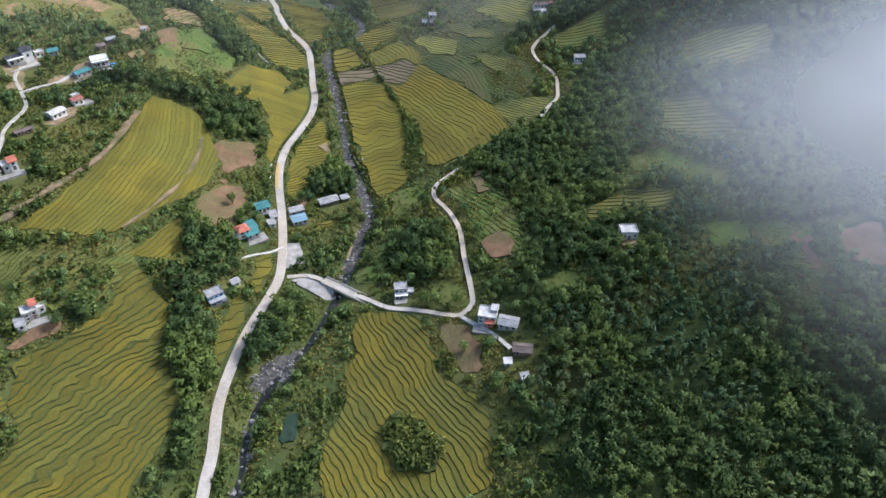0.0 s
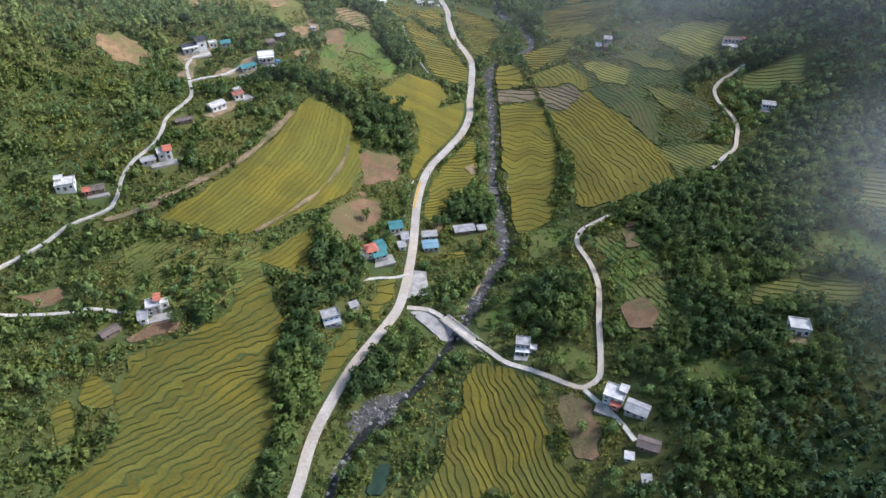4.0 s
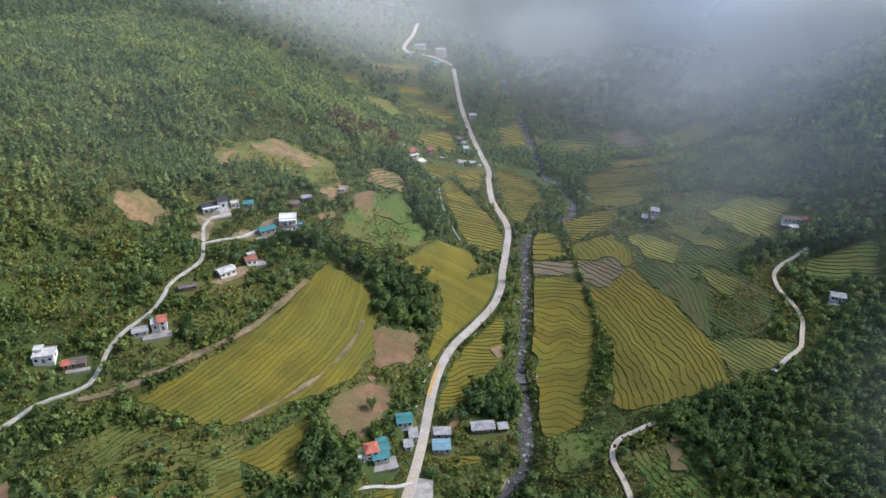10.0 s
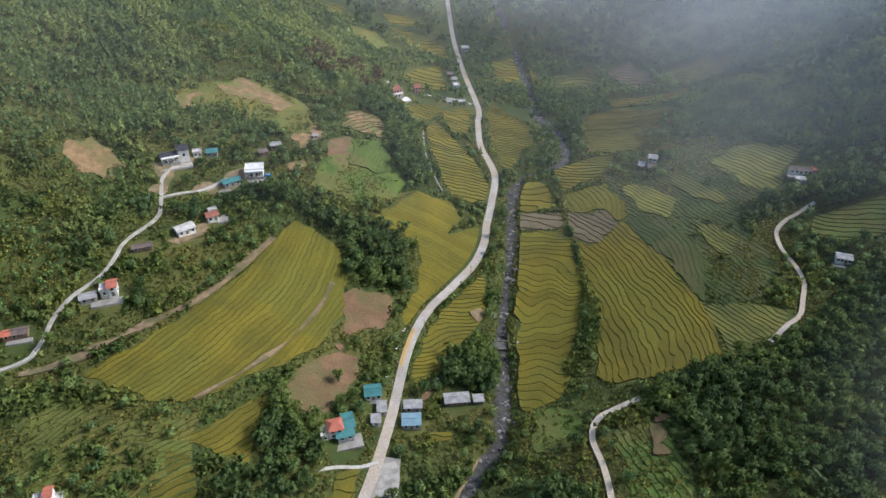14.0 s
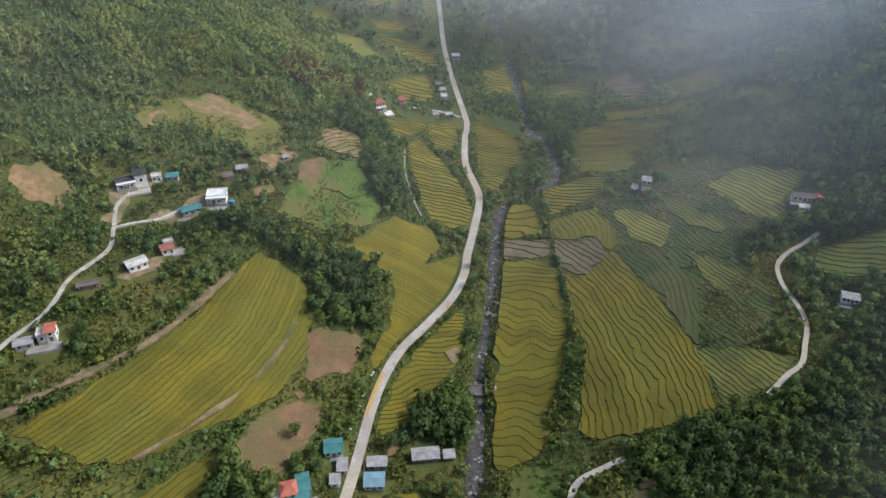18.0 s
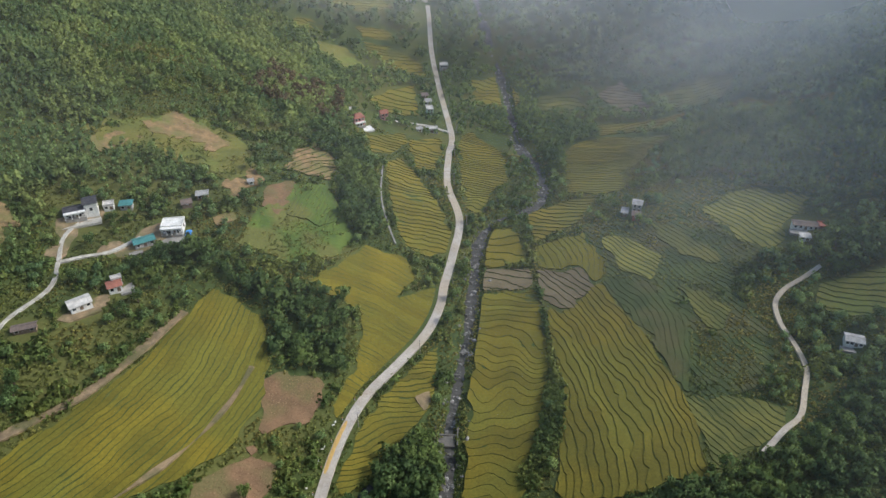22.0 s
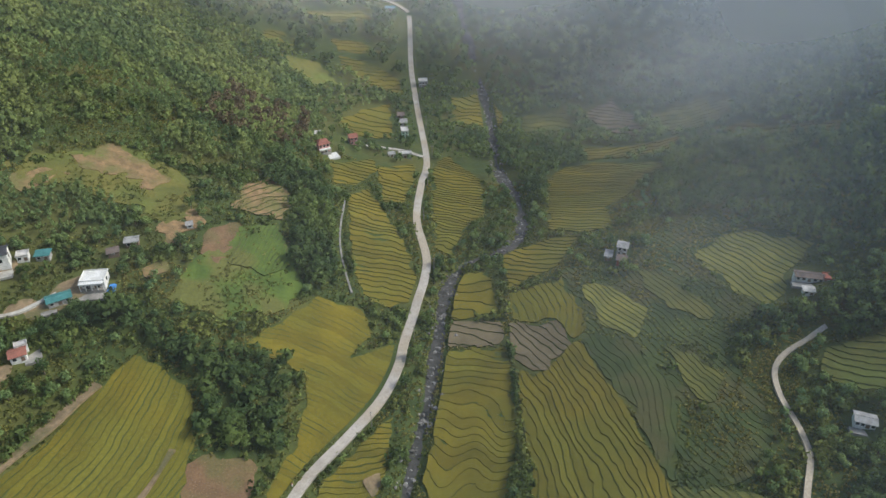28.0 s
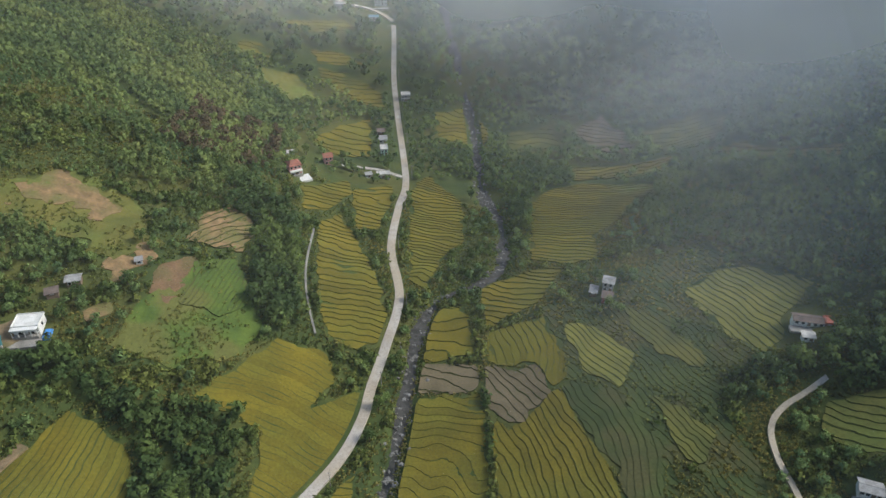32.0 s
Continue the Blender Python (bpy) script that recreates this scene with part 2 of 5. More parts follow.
ROAD = ((-75, -40), (-52, 60), (-36, 115), (-26, 148), (-22, 160), (-18, 177), (-12, 192), (-3, 210), (9, 229), (16, 242), (21, 262), (25, 284), (29, 313), (33, 330), (39, 345), (50, 362), (61, 380), (67, 397), (69, 411), (73, 432), (77, 464), (71, 502), (72, 547), (74, 587), (64, 678), (59, 726), (55, 799), (51, 814), (34, 828), (6, 833), (3, 845), (12, 876), (16, 905))
SIDE_ROAD = ((19, 241), (28, 239), (36, 232), (43, 221), (49, 212), (54, 205), (62, 199), (68, 194), (74, 188), (78, 185.5), (84, 188), (87, 196), (92, 216), (97, 234), (98, 251), (97, 266), (101, 275), (111, 280), (118, 283))
HIGH_ROAD = ((174, 306), (184, 315), (192, 321), (198, 332), (203, 343), (204, 355), (203, 368), (205, 379), (211, 386), (221, 391), (230, 396))
LANE = ((-150, 235), (-135, 252), (-123, 267), (-117, 276), (-104, 284), (-102, 288), (-101, 295), (-101, 303), (-98, 314), (-91, 325), (-89, 336), (-88, 346), (-80, 363), (-82, 377), (-85, 390), (-83, 400))
RIVER = ((-75, 40), (-40, 100), (-17, 145), (-12, 160), (-7, 173), (5, 188), (18, 199), (28, 212), (39, 227), (47, 240), (57, 258), (66, 274), (68, 290), (71, 314), (71, 336), (75, 362), (79, 387), (82, 414), (86, 447), (95, 467), (111, 476), (122, 486), (126, 505), (127, 542), (121, 566), (118, 610), (115, 680), (100, 800), (90, 900))


def smooth_line(points, step=2.0):
    """A Catmull-Rom line through the points, with vertices about step metres apart."""
    p = np.array(points, float)
    p = np.vstack([2 * p[0] - p[1], p, 2 * p[-1] - p[-2]])
    out = []
    for i in range(1, len(p) - 2):
        a, b, c, d = p[i - 1:i + 3]
        n = max(2, int(np.hypot(*(c - b)) / step))
        t = np.linspace(0, 1, n, endpoint=False)[:, None]
        out.append(0.5 * (2 * b + (c - a) * t + (2 * a - 5 * b + 4 * c - d) * t ** 2 + (3 * b - a - 3 * c + d) * t ** 3))
    return np.vstack(out + [p[-2:-1]])


def to_line(x, y, line):
    """Distance from points to a polyline."""
    x, y = np.asarray(x, float), np.asarray(y, float)
    best = np.full(x.shape, 1e9)
    a, b = line[:-1], line[1:]
    for (ax, ay), (bx, by) in zip(a, b):
        dx, dy = bx - ax, by - ay
        t = np.clip(((x - ax) * dx + (y - ay) * dy) / (dx * dx + dy * dy + 1e-9), 0, 1)
        best = np.minimum(best, (x - ax - t * dx) ** 2 + (y - ay - t * dy) ** 2)
    return np.sqrt(best)


ROAD_L, SIDE_L, LANE_L, RIVER_L = (smooth_line(p, 5.0) for p in (ROAD, SIDE_ROAD, LANE, RIVER))


def wave(x, y, size, seed=0):
    """Smooth uneven values about 0, within about -1 to 1."""
    r = random.Random(seed * 7 + 3)
    v = 0
    for k in range(5):
        a, s, p = r.uniform(0, 6.28), r.uniform(0.7, 1.9), r.uniform(0, 6.28)
        v = v + np.sin((x * math.cos(a) + y * math.sin(a)) * s * 6.28 / size + p) * 0.36
    return v


def base_land(x, y):
    x, y = np.asarray(x, float), np.asarray(y, float)
    z = np.zeros(x.shape)
    for hx, hy, r, h in HILLS:
        z = z + h * np.exp(-((x - hx) ** 2 + (y - hy) ** 2) / (2 * r * r))
    far = np.maximum(0, np.hypot(x - 60, y - 380) - 620)
    return z + far * 0.16


def land(x, y):
    """The height of the ground, with the stream's channel cut into it."""
    x, y = np.asarray(x, float), np.asarray(y, float)
    z = base_land(x, y)
    d = to_line(x, y, RIVER_L)
    z = z - 2.6 * np.exp(-(d / 4.2) ** 2)
    return z + 0.25 * wave(x, y, 23, 1) * np.clip(to_line(x, y, ROAD_L) / 12, 0, 1)


def mesh_of(name, verts, faces, mats, indices=None, smooth=False):
    me = bpy.data.meshes.new(name)
    me.from_pydata([tuple(v) for v in verts], [], faces)
    for m in (mats if isinstance(mats, (list, tuple)) else [mats]):
        me.materials.append(m)
    if indices is not None:
        me.polygons.foreach_set("material_index", indices)
    if smooth:
        me.polygons.foreach_set("use_smooth", [True] * len(me.polygons))
    me.update()
    return me


def array_mesh(name, verts, quads, mat):
    """A mesh from arrays of vertices and four-cornered faces."""
    me = bpy.data.meshes.new(name)
    me.vertices.add(len(verts))
    me.vertices.foreach_set("co", np.ascontiguousarray(verts, dtype=np.float32).ravel())
    k = quads.shape[1]
    me.loops.add(quads.size)
    me.loops.foreach_set("vertex_index", np.ascontiguousarray(quads, dtype=np.int32).ravel())
    me.polygons.add(len(quads))
    me.polygons.foreach_set("loop_start", np.arange(0, quads.size, k, dtype=np.int32))
    me.polygons.foreach_set("loop_total", np.full(len(quads), k, dtype=np.int32))
    me.materials.append(mat)
    me.update(calc_edges=True)
    me.shade_flat()
    return me


# ---- ground ----
def spaced(lo, a, b, hi, fine, coarse):
    """Coordinates from lo to hi, fine between a and b, coarser outside."""
    return np.concatenate([np.linspace(lo, a, max(2, int((a - lo) / coarse)), endpoint=False), np.arange(a, b, fine), np.linspace(b, hi, max(2, int((hi - b) / coarse)))])


gx, gy = spaced(-2600, -200, 420, 2600, 3.0, 22), spaced(-2000, 90, 700, 3200, 3.0, 40)
X, Y = np.meshgrid(gx, gy)
nx, ny = len(gx), len(gy)
Zg = land(X, Y)
idx = np.arange(nx * ny).reshape(ny, nx)
quads = np.stack([idx[:-1, :-1], idx[:-1, 1:], idx[1:, 1:], idx[1:, :-1]], -1).reshape(-1, 4)
ground_me = array_mesh("ground", np.stack([X, Y, Zg], -1).reshape(-1, 3), quads, M_GROUND)
ground_me.polygons.foreach_set("use_smooth", [True] * len(ground_me.polygons))
ground = tagged(new("ground", ground_me), "green valley floor and hillsides with wild undergrowth", "ground", kind="structure")


def part(name, me, parent, label=""):
    ob = new(name, me)
    ob.parent = parent
    if label:
        ob["label"] = label
    return ob


CLEAR = []   # lines that plants keep off, with half widths


def ribbon(name, points, width, mat, label, category, lift=0.3, depth=0.8, wobble=0.0, step=2.0, crown=0.0, clear=1.0, taper=None):
    """A strip of constant width laid along a line over the land, with side faces."""
    line = smooth_line(points, step)
    CLEAR.append((line[::3] if len(line) > 12 else line, width / 2 * clear))
    t = np.gradient(line, axis=0)
    t /= np.hypot(t[:, 0], t[:, 1])[:, None]
    side = np.stack([-t[:, 1], t[:, 0]], 1)
    w = width / 2 * (1 + wobble * wave(line[:, 0], line[:, 1], 31, 5))
    if taper:
        w = w * np.interp(line[:, 1], *taper)
    z = np.maximum.reduce([land(*(line + side * (w * k)[:, None]).T) for k in (-1, 0, 1)])
    z = np.convolve(np.pad(z, 4, mode="edge"), np.ones(9) / 9, "valid") + lift
    rows = [(-1, -depth), (-1, 0), (0, crown), (1, 0), (1, -depth)]
    v = np.stack([np.column_stack([line + side * (w * k)[:, None], z + dz]) for k, dz in rows], 1)
    n, m = v.shape[:2]
    ii = np.arange(n * m).reshape(n, m)
    q = np.stack([ii[:-1, :-1], ii[1:, :-1], ii[1:, 1:], ii[:-1, 1:]], -1).reshape(-1, 4)
    ob = tagged(new(name, array_mesh(name, v.reshape(-1, 3), q[:, ::-1], mat)), label, category, kind="structure")
    return ob, line, side, z


road, road_line, road_side, road_z = ribbon("road", ROAD, 3.9, M_CONCRETE, "pale concrete valley road winding beside the stream", "road", 0.35)
side_road, side_line, side_side, side_z = ribbon("road_side", SIDE_ROAD, 2.2, M_CONCRETE, "narrow pale concrete side road climbing to the farms", "road", 0.4)
ribbon("road_high", HIGH_ROAD, 2.0, M_CONCRETE, "pale concrete road on the far slope", "road", 0.4)
lane, lane_line, lane_side, lane_z = ribbon("lane", LANE, 1.6, M_LANE, "narrow concrete lane up the hillside to houses", "lane", 0.3)
ribbon("lane_farm", ((-150, 226), (-125, 229), (-108, 231), (-100, 233), (-88, 231)), 1.6, M_LANE, "short pale concrete lane to the grey farmhouse", "lane", 0.3)
ribbon("lane_yard", ((-82, 377), (-74, 382), (-66, 386), (-57, 397)), 1.8, M_LANE, "pale concrete drive to the teal-roofed farm", "lane", 0.3)
ribbon("lane_pink_house", ((72, 588), (60, 592), (46, 590), (34, 586)), 2.6, M_LANE, "pale lane through the fields to a pink house", "lane", 0.3)
ribbon("lane_red_house", ((22, 262), (15, 259), (8, 258), (1, 256)), 1.5, M_LANE, "pale drive to the red-roofed house", "lane", 0.3)
ribbon("lane_corner", ((78, 184), (81, 178), (85, 170), (88, 160)), 1.8, M_LANE, "worn concrete drive beside the corner house", "lane", 0.3)
ribbon("irrigation_channel", ((46, 430), (42, 442), (38, 458), (36, 475), (35, 500)), 0.8, M_SLAB, "pale concrete irrigation channel beside the trees", "channel", 0.5)
ribbon("track_upper", ((-104, 279), (-92, 284), (-72, 300), (-52, 320), (-40, 342), (-31, 362)), 3.4, M_TRACK, "bare brown earth track above the rice terraces", "track", 0.22, wobble=0.9, clear=0.1)
ribbon("track_lower", ((-43, 274.5), (-36, 282), (-27, 293), (-16, 309), (-7, 329), (-3, 345)), 1.3, M_TRACK, "narrow brown earth path along the rice terrace", "track", 0.75, wobble=0.9, clear=0.2)
river, river_line, river_side, river_z = ribbon("river_bed", RIVER, 7.6, M_BED, "dark stony stream bed between grassy banks", "stream bed", -0.85, wobble=0.35, clear=0.4, taper=((150, 215, 250), (0.5, 0.55, 0.95)))
ribbon("stream", RIVER, 3.2, M_WATER, "shallow dark stream running over stones", "water", 0.1, wobble=0.45, clear=0.2, taper=((150, 215, 250), (0.7, 0.75, 1.0)))


# ---- rice terraces ----
def inside_distance(x, y, poly):
    """Distance to a closed outline, positive inside."""
    p = np.array(list(poly) + [poly[0]], float)
    d = to_line(x, y, p)
    odd = np.zeros(np.shape(x), bool)
    for (ax, ay), (bx, by) in zip(p[:-1], p[1:]):
        if ay != by:
            odd ^= ((ay > y) != (by > y)) & (x < (bx - ax) * (y - ay) / (by - ay) + ax)
    return np.where(odd, d, -d)


def cut(poly, k, value, keep_above):
    """The part of a polygon of tuples on one side of tuple[k] = value."""
    out, n = [], len(poly)
    for i in range(n):
        a, b = poly[i], poly[(i + 1) % n]
        da, db = a[k] - value, b[k] - value
        if not keep_above:
            da, db = -da, -db
        if da >= 0:
            out.append(a)
        if (da > 0 > db) or (da < 0 < db):
            s = da / (da - db)
            c = [u + s * (w - u) for u, w in zip(a, b)]
            c[k] = value
            out.append(tuple(c))
    return out if len(out) > 2 else []


FIELD_OUTLINES, BARE_OUTLINES, MEADOW_OUTLINES, SOIL_OUTLINES = [], [], [], []


def rice_field(outline, uphill, width, mat, label, centre=None, rough=0.5, step=0.0, bund=0.0, grid=2.0, seed=0, name="rice_field", rise=0.14, lift=0.25, planted=True, fine=1.0, edge=None):
    """Terraces over the land inside an outline: each level a part, with its grassy bank below. uphill: degrees, or arcs round a centre."""
    xs, ys = np.array([p[0] for p in outline]), np.array([p[1] for p in outline])
    ax, ay = np.arange(xs.min() - grid, xs.max() + 2 * grid, grid), np.arange(ys.min() - grid, ys.max() + 2 * grid, grid)
    U, V = np.meshgrid(ax, ay)
    sd = inside_distance(U, V, outline) + 1.2 * wave(U, V, 19, seed + 40) + 0.6 * wave(U, V, 8, seed + 41)
    sd = np.minimum(sd, np.minimum(to_line(U, V, ROAD_L) - 3.6, to_line(U, V, RIVER_L) - 5.0))
    if edge:             # narrow levels along an upper edge, wider ones below
        g = -(to_line(U, V, smooth_line(edge, 4.0)) / width) ** 0.9
    elif centre:
        g = (200 - np.hypot(U - centre[0], V - centre[1])) / width
    else:
        a = radians(uphill)
        g = (U * math.cos(a) + V * math.sin(a)) / width
    g = g + rough * (wave(U, V, 62, seed) + 0.5 * wave(U, V, 26, seed + 9)) + fine * (0.16 * wave(U, V, 12, seed + 33) + 0.08 * wave(U, V, 6, seed + 17)) + 1e-5
    h = base_land(U, V) + lift
    at = (float(xs.mean()), float(ys.mean()))
    off = np.array((at[0], at[1], float(base_land(*at))))
    step, bund = step or min(0.4, width * 0.11), bund or min(0.2, 0.25 / width)
    if planted:
        FIELD_OUTLINES.append(outline)
    elif mat != M_FALLOW:
        MEADOW_OUTLINES.append(outline)
    bands = {}
    bw = bund * np.clip(0.65 + 0.9 * wave(U, V, 17, seed + 25), 0.12, 1.5)
    pts = np.stack([U, V, g, sd, h, g - bw], -1)
    for j in range(len(ay) - 1):
        for i in range(len(ax) - 1):
            if max(sd[j, i], sd[j, i + 1], sd[j + 1, i], sd[j + 1, i + 1]) <= 0:
                continue
            a, b, c, d = (tuple(map(float, pts[jj, ii])) for jj, ii in ((j, i), (j, i + 1), (j + 1, i + 1), (j + 1, i)))
            for tri in ((a, b, c), (a, c, d)):
                p0 = cut(tri, 3, 0.0, True)
                if not p0:
                    continue
                lo, hi = min(q[2] for q in p0), max(q[2] for q in p0)
                for k in range(math.floor(lo), math.floor(hi) + 1):
                    pk = p0
                    if lo < k:
                        pk = cut(pk, 2, float(k), True)
                    if pk and hi > k + 1:
                        pk = cut(pk, 2, float(k + 1), False)
                    if not pk:
                        continue
                    store = bands.setdefault(k, ([], [], []))
                    for above, slot, up in ((False, 1, 0.0), (True, 0, rise)):
                        q = cut(pk, 5, float(k), above)
                        if not q:
                            continue
                        verts, faces, slots = store
                        n0 = len(verts)
                        for x, y, gg, s, hh, _ in q:
                            verts.append((x - off[0], y - off[1], hh + step * (0.5 - (gg - k)) + up - off[2]))
                        faces.append(list(range(n0, n0 + len(q))))
                        slots.append(slot)
                        for m in range(len(q)):
                            u, w = q[m], q[(m + 1) % len(q)]
                            if (u[2] == k and w[2] == k) or (u[5] == k and w[5] == k and not slot) or (u[3] == 0.0 and w[3] == 0.0):
                                n1, drop = len(verts), (1.1 if slot else 0.7)
                                pa, pb = verts[n0 + m], verts[n0 + (m + 1) % len(q)]
                                verts += [pa, pb, (pb[0], pb[1], pb[2] - drop), (pa[0], pa[1], pa[2] - drop)]
                                faces.append([n1 + 3, n1 + 2, n1 + 1, n1])
                                slots.append(1)
    if not planted:      # overgrown terraces are part of the ground
        verts, faces, slots = [], [], []
        for v, f, m in bands.values():
            faces += [[q + len(verts) for q in face] for face in f]
            verts += v
            slots += m
        ground_patch = tagged(new(name, mesh_of(name, verts, faces, [mat, M_BANK if mat == M_GRASSY else M_GRASSY], slots)), label, name.replace("_", " "), kind="structure")
        ground_patch.location = off
        return ground_patch
    field = tagged(new(name), label, "rice field")
    field.location = off
    for k in sorted(bands):
        verts, faces, slots = bands[k]
        part("terrace", mesh_of("terrace", verts, faces, [mat, M_BANK], slots), field)
    return field


def patch(name, outline, mat, label, category, lift=0.35, grid=2.5, seed=0, ragged=1.5):
    """A draped area of bare or planted ground with a ragged edge."""
    xs, ys = np.array([p[0] for p in outline]), np.array([p[1] for p in outline])
    ax, ay = np.arange(xs.min() - grid, xs.max() + 2 * grid, grid), np.arange(ys.min() - grid, ys.max() + 2 * grid, grid)
    U, V = np.meshgrid(ax, ay)
    sd = inside_distance(U, V, outline) + ragged * wave(U, V, 13, seed + 70)
    h = land(U, V) + lift + 0.15 * wave(U, V, 7, seed)
    pts = np.stack([U, V, h, sd], -1)
    (MEADOW_OUTLINES if mat in (M_MEADOW, M_FALLOW) else BARE_OUTLINES).append(outline)
    if mat in (M_SOIL, M_STRAW):
        SOIL_OUTLINES.append(outline)
    verts, faces = [], []
    for j in range(len(ay) - 1):
        for i in range(len(ax) - 1):
            a, b, c, d = (tuple(map(float, pts[jj, ii])) for jj, ii in ((j, i), (j, i + 1), (j + 1, i + 1), (j + 1, i)))
            if max(a[3], b[3], c[3], d[3]) <= 0:
                continue
            for tri in ((a, b, c), (a, c, d)):
                q = cut(tri, 3, 0.0, True)
                if q:
                    n0 = len(verts)
                    verts += [w[:3] for w in q]
                    faces.append(list(range(n0, n0 + len(q))))
                    for m in range(len(q)):
                        u, w = q[m], q[(m + 1) % len(q)]
                        if u[3] == 0.0 and w[3] == 0.0:
                            n1 = len(verts)
                            verts += [u[:3], w[:3], (w[0], w[1], w[2] - 1), (u[0], u[1], u[2] - 1)]
                            faces.append([n1 + 3, n1 + 2, n1 + 1, n1])
    return tagged(new(name, mesh_of(name, verts, faces, mat)), label, category, kind="structure")


GOLD = "golden ripe rice terraces with dark grassy banks"
PALE = "pale green-gold rice terraces with dark banks"
rice_field(((-82, 212), (-65, 219), (-53, 228), (-45, 244), (-48, 255), (-39, 254), (-32, 234), (-28, 229), (-34, 210), (-30, 184), (-35, 169), (-49, 151), (-62, 120), (-106, 120), (-98, 146), (-88, 165), (-78, 177), (-83, 193)), 128, 2.9, M_RICE_DULL, GOLD + " below a grey farmhouse", None, 0.8, step=0.5, bund=0.19, seed=1, fine=1.9, lift=0.4)
rice_field(((-83, 279), (-67, 295), (-52, 315), (-37, 340), (-27, 367), (-22, 376), (-5, 368), (1, 355), (2, 326), (-7, 309), (-17, 296), (-29, 287), (-41, 275), (-56, 272)), 135, 2.1, M_RICE, "broad crescent of golden ripe rice terraces on the hillside", (-199, 393), 0.35, seed=2, fine=0.8)
rice_field(((-101, 188), (-97, 193), (-92, 178), (-95, 171)), 125, 2.4, M_RICE_DULL, "narrow overgrown rice terraces among shrubs", None, 0.4, bund=0.18, seed=59, lift=0.4)
rice_field(((-44, 260), (-31, 269), (-20, 282), (-18, 273), (-21, 252), (-28, 254)), 130, 2.2, M_RICE, "small patch of golden rice terraces beside a grove", (-199, 393), 0.4, seed=3)
rice_field(((11, 389), (33, 422), (51, 423), (55, 409), (48, 397), (66, 410), (65, 388), (47, 363), (34, 345), (27, 328), (27, 337), (35, 364), (34, 385)), 0, 2.5, M_RICE, "golden rice terraces curving round a spur above the road", (26, 318), 0.35, bund=0.12, rise=0.06, seed=4)
rice_field(((67, 377), (65, 354), (62, 339), (50, 326), (42, 311), (34, 302), (32, 308), (37, 328), (47, 349)), 110, 2.4, M_RICE, "strip of golden rice between road and stream", None, 0.8, seed=5)
rice_field(((93, 457), (105, 460), (109, 429), (88, 427)), 80, 8.0, M_RICE, "small flat paddy of golden rice beside the stream", None, 0.4, seed=6)
rice_field(((89, 426), (109, 424), (111, 411), (86, 411)), 70, 5.0, M_STUBBLE, "harvested brown stubble paddy beside the stream", None, 0.4, seed=7)
rice_field(((86, 409), (111.5, 409), (112.2, 371), (108, 345), (102, 313), (90, 291), (74, 284), (79, 347)), 74, 4.6, M_RICE, "wide flat golden rice paddies beside the stream", None, 1.0, step=0.2, bund=0.03, rise=0.05, seed=8)
rice_field(((112, 422), (132, 419), (137, 405), (120, 392), (113, 402)), 30, 3.0, M_STUBBLE, "harvested brown stubble terraces above the paddies", None, 0.5, bund=0.07, seed=9)
rice_field(((115, 442), (138, 447), (144, 425), (141, 409), (137, 407), (132, 421), (114, 425)), 35, 2.0, M_RICE, "upper golden rice terraces above stubble", None, 0.5, bund=0.11, seed=10, edge=((136, 460), (144, 430), (140, 405)))
rice_field(((140, 408), (143, 392), (151, 370), (156, 343), (158, 318), (152, 298), (130, 295), (113, 292), (106, 300), (110.5, 325), (115, 348), (113.8, 400), (120, 390)), 17, 2.0, M_RICE, "large fan of golden rice terraces between ravine and slope", None, 0.6, step=0.28, bund=0.055, rise=0.08, seed=11, fine=1.2, lift=0.5, edge=((136, 460), (142, 430), (140, 405), (151, 374), (157, 343), (160, 318), (156, 285)))
rice_field(((156, 334), (170, 334), (192, 326), (184, 315), (157, 301), (158, 318)), 25, 2.4, M_RICE_GREEN, "yellow-green rice terraces below the side road", None, 0.5, bund=0.16, seed=12)
rice_field(((113, 474), (139, 483), (152, 481), (137, 458), (115, 444)), 70, 3.6, M_RICE, "golden rice terraces above a bend of the stream", None, 0.6, seed=13)
rice_field(((147, 566), (160, 585), (185, 588), (204, 559), (189, 528), (169, 506), (168, 485), (152, 483), (138, 494)), 62, 2.8, M_RICE, "broad golden rice terraces across the stream", None, 0.7, bund=0.1, seed=14, lift=0.4)
rice_field(((177, 612), (200, 606), (222, 600), (232, 599), (225, 582), (200, 588), (175, 594)), 85, 4.0, M_RICE, "distant strip of golden rice", None, 0.4, seed=15, lift=0.5)
rice_field(((191, 582), (215, 567), (206, 546), (195, 560)), 70, 4.0, M_FALLOW, "distant brown fallow plot below the rice strip", None, 0.4, seed=60, lift=0.5)
rice_field(((223, 636), (259, 635), (271, 617), (254, 600), (231, 605)), 75, 4.0, M_RICE_GREEN, "distant green terraces on the misty slope", None, 0.5, seed=61, lift=0.5)
rice_field(((251, 592), (265, 585), (272, 560), (288, 530), (282, 517), (268, 540), (256, 572)), 30, 4.5, M_RICE, "distant misty strip of golden rice", None, 0.4, seed=16, lift=0.5)
rice_field(((194, 449), (209, 456), (218, 458), (232, 445), (241, 436), (233, 432), (222, 423), (225, 414), (212, 411), (204, 422)), 28, 2.4, M_RICE_PALE, PALE + " below a low farmstead", None, 0.5, seed=17)
rice_field(((147, 440), (158, 436), (168, 418), (161, 402), (150, 413), (146, 428)), 28, 2.1, M_RICE_PALE, "curved pale gold rice terraces on the grassy slope", None, 0.4, seed=18, lift=0.6)
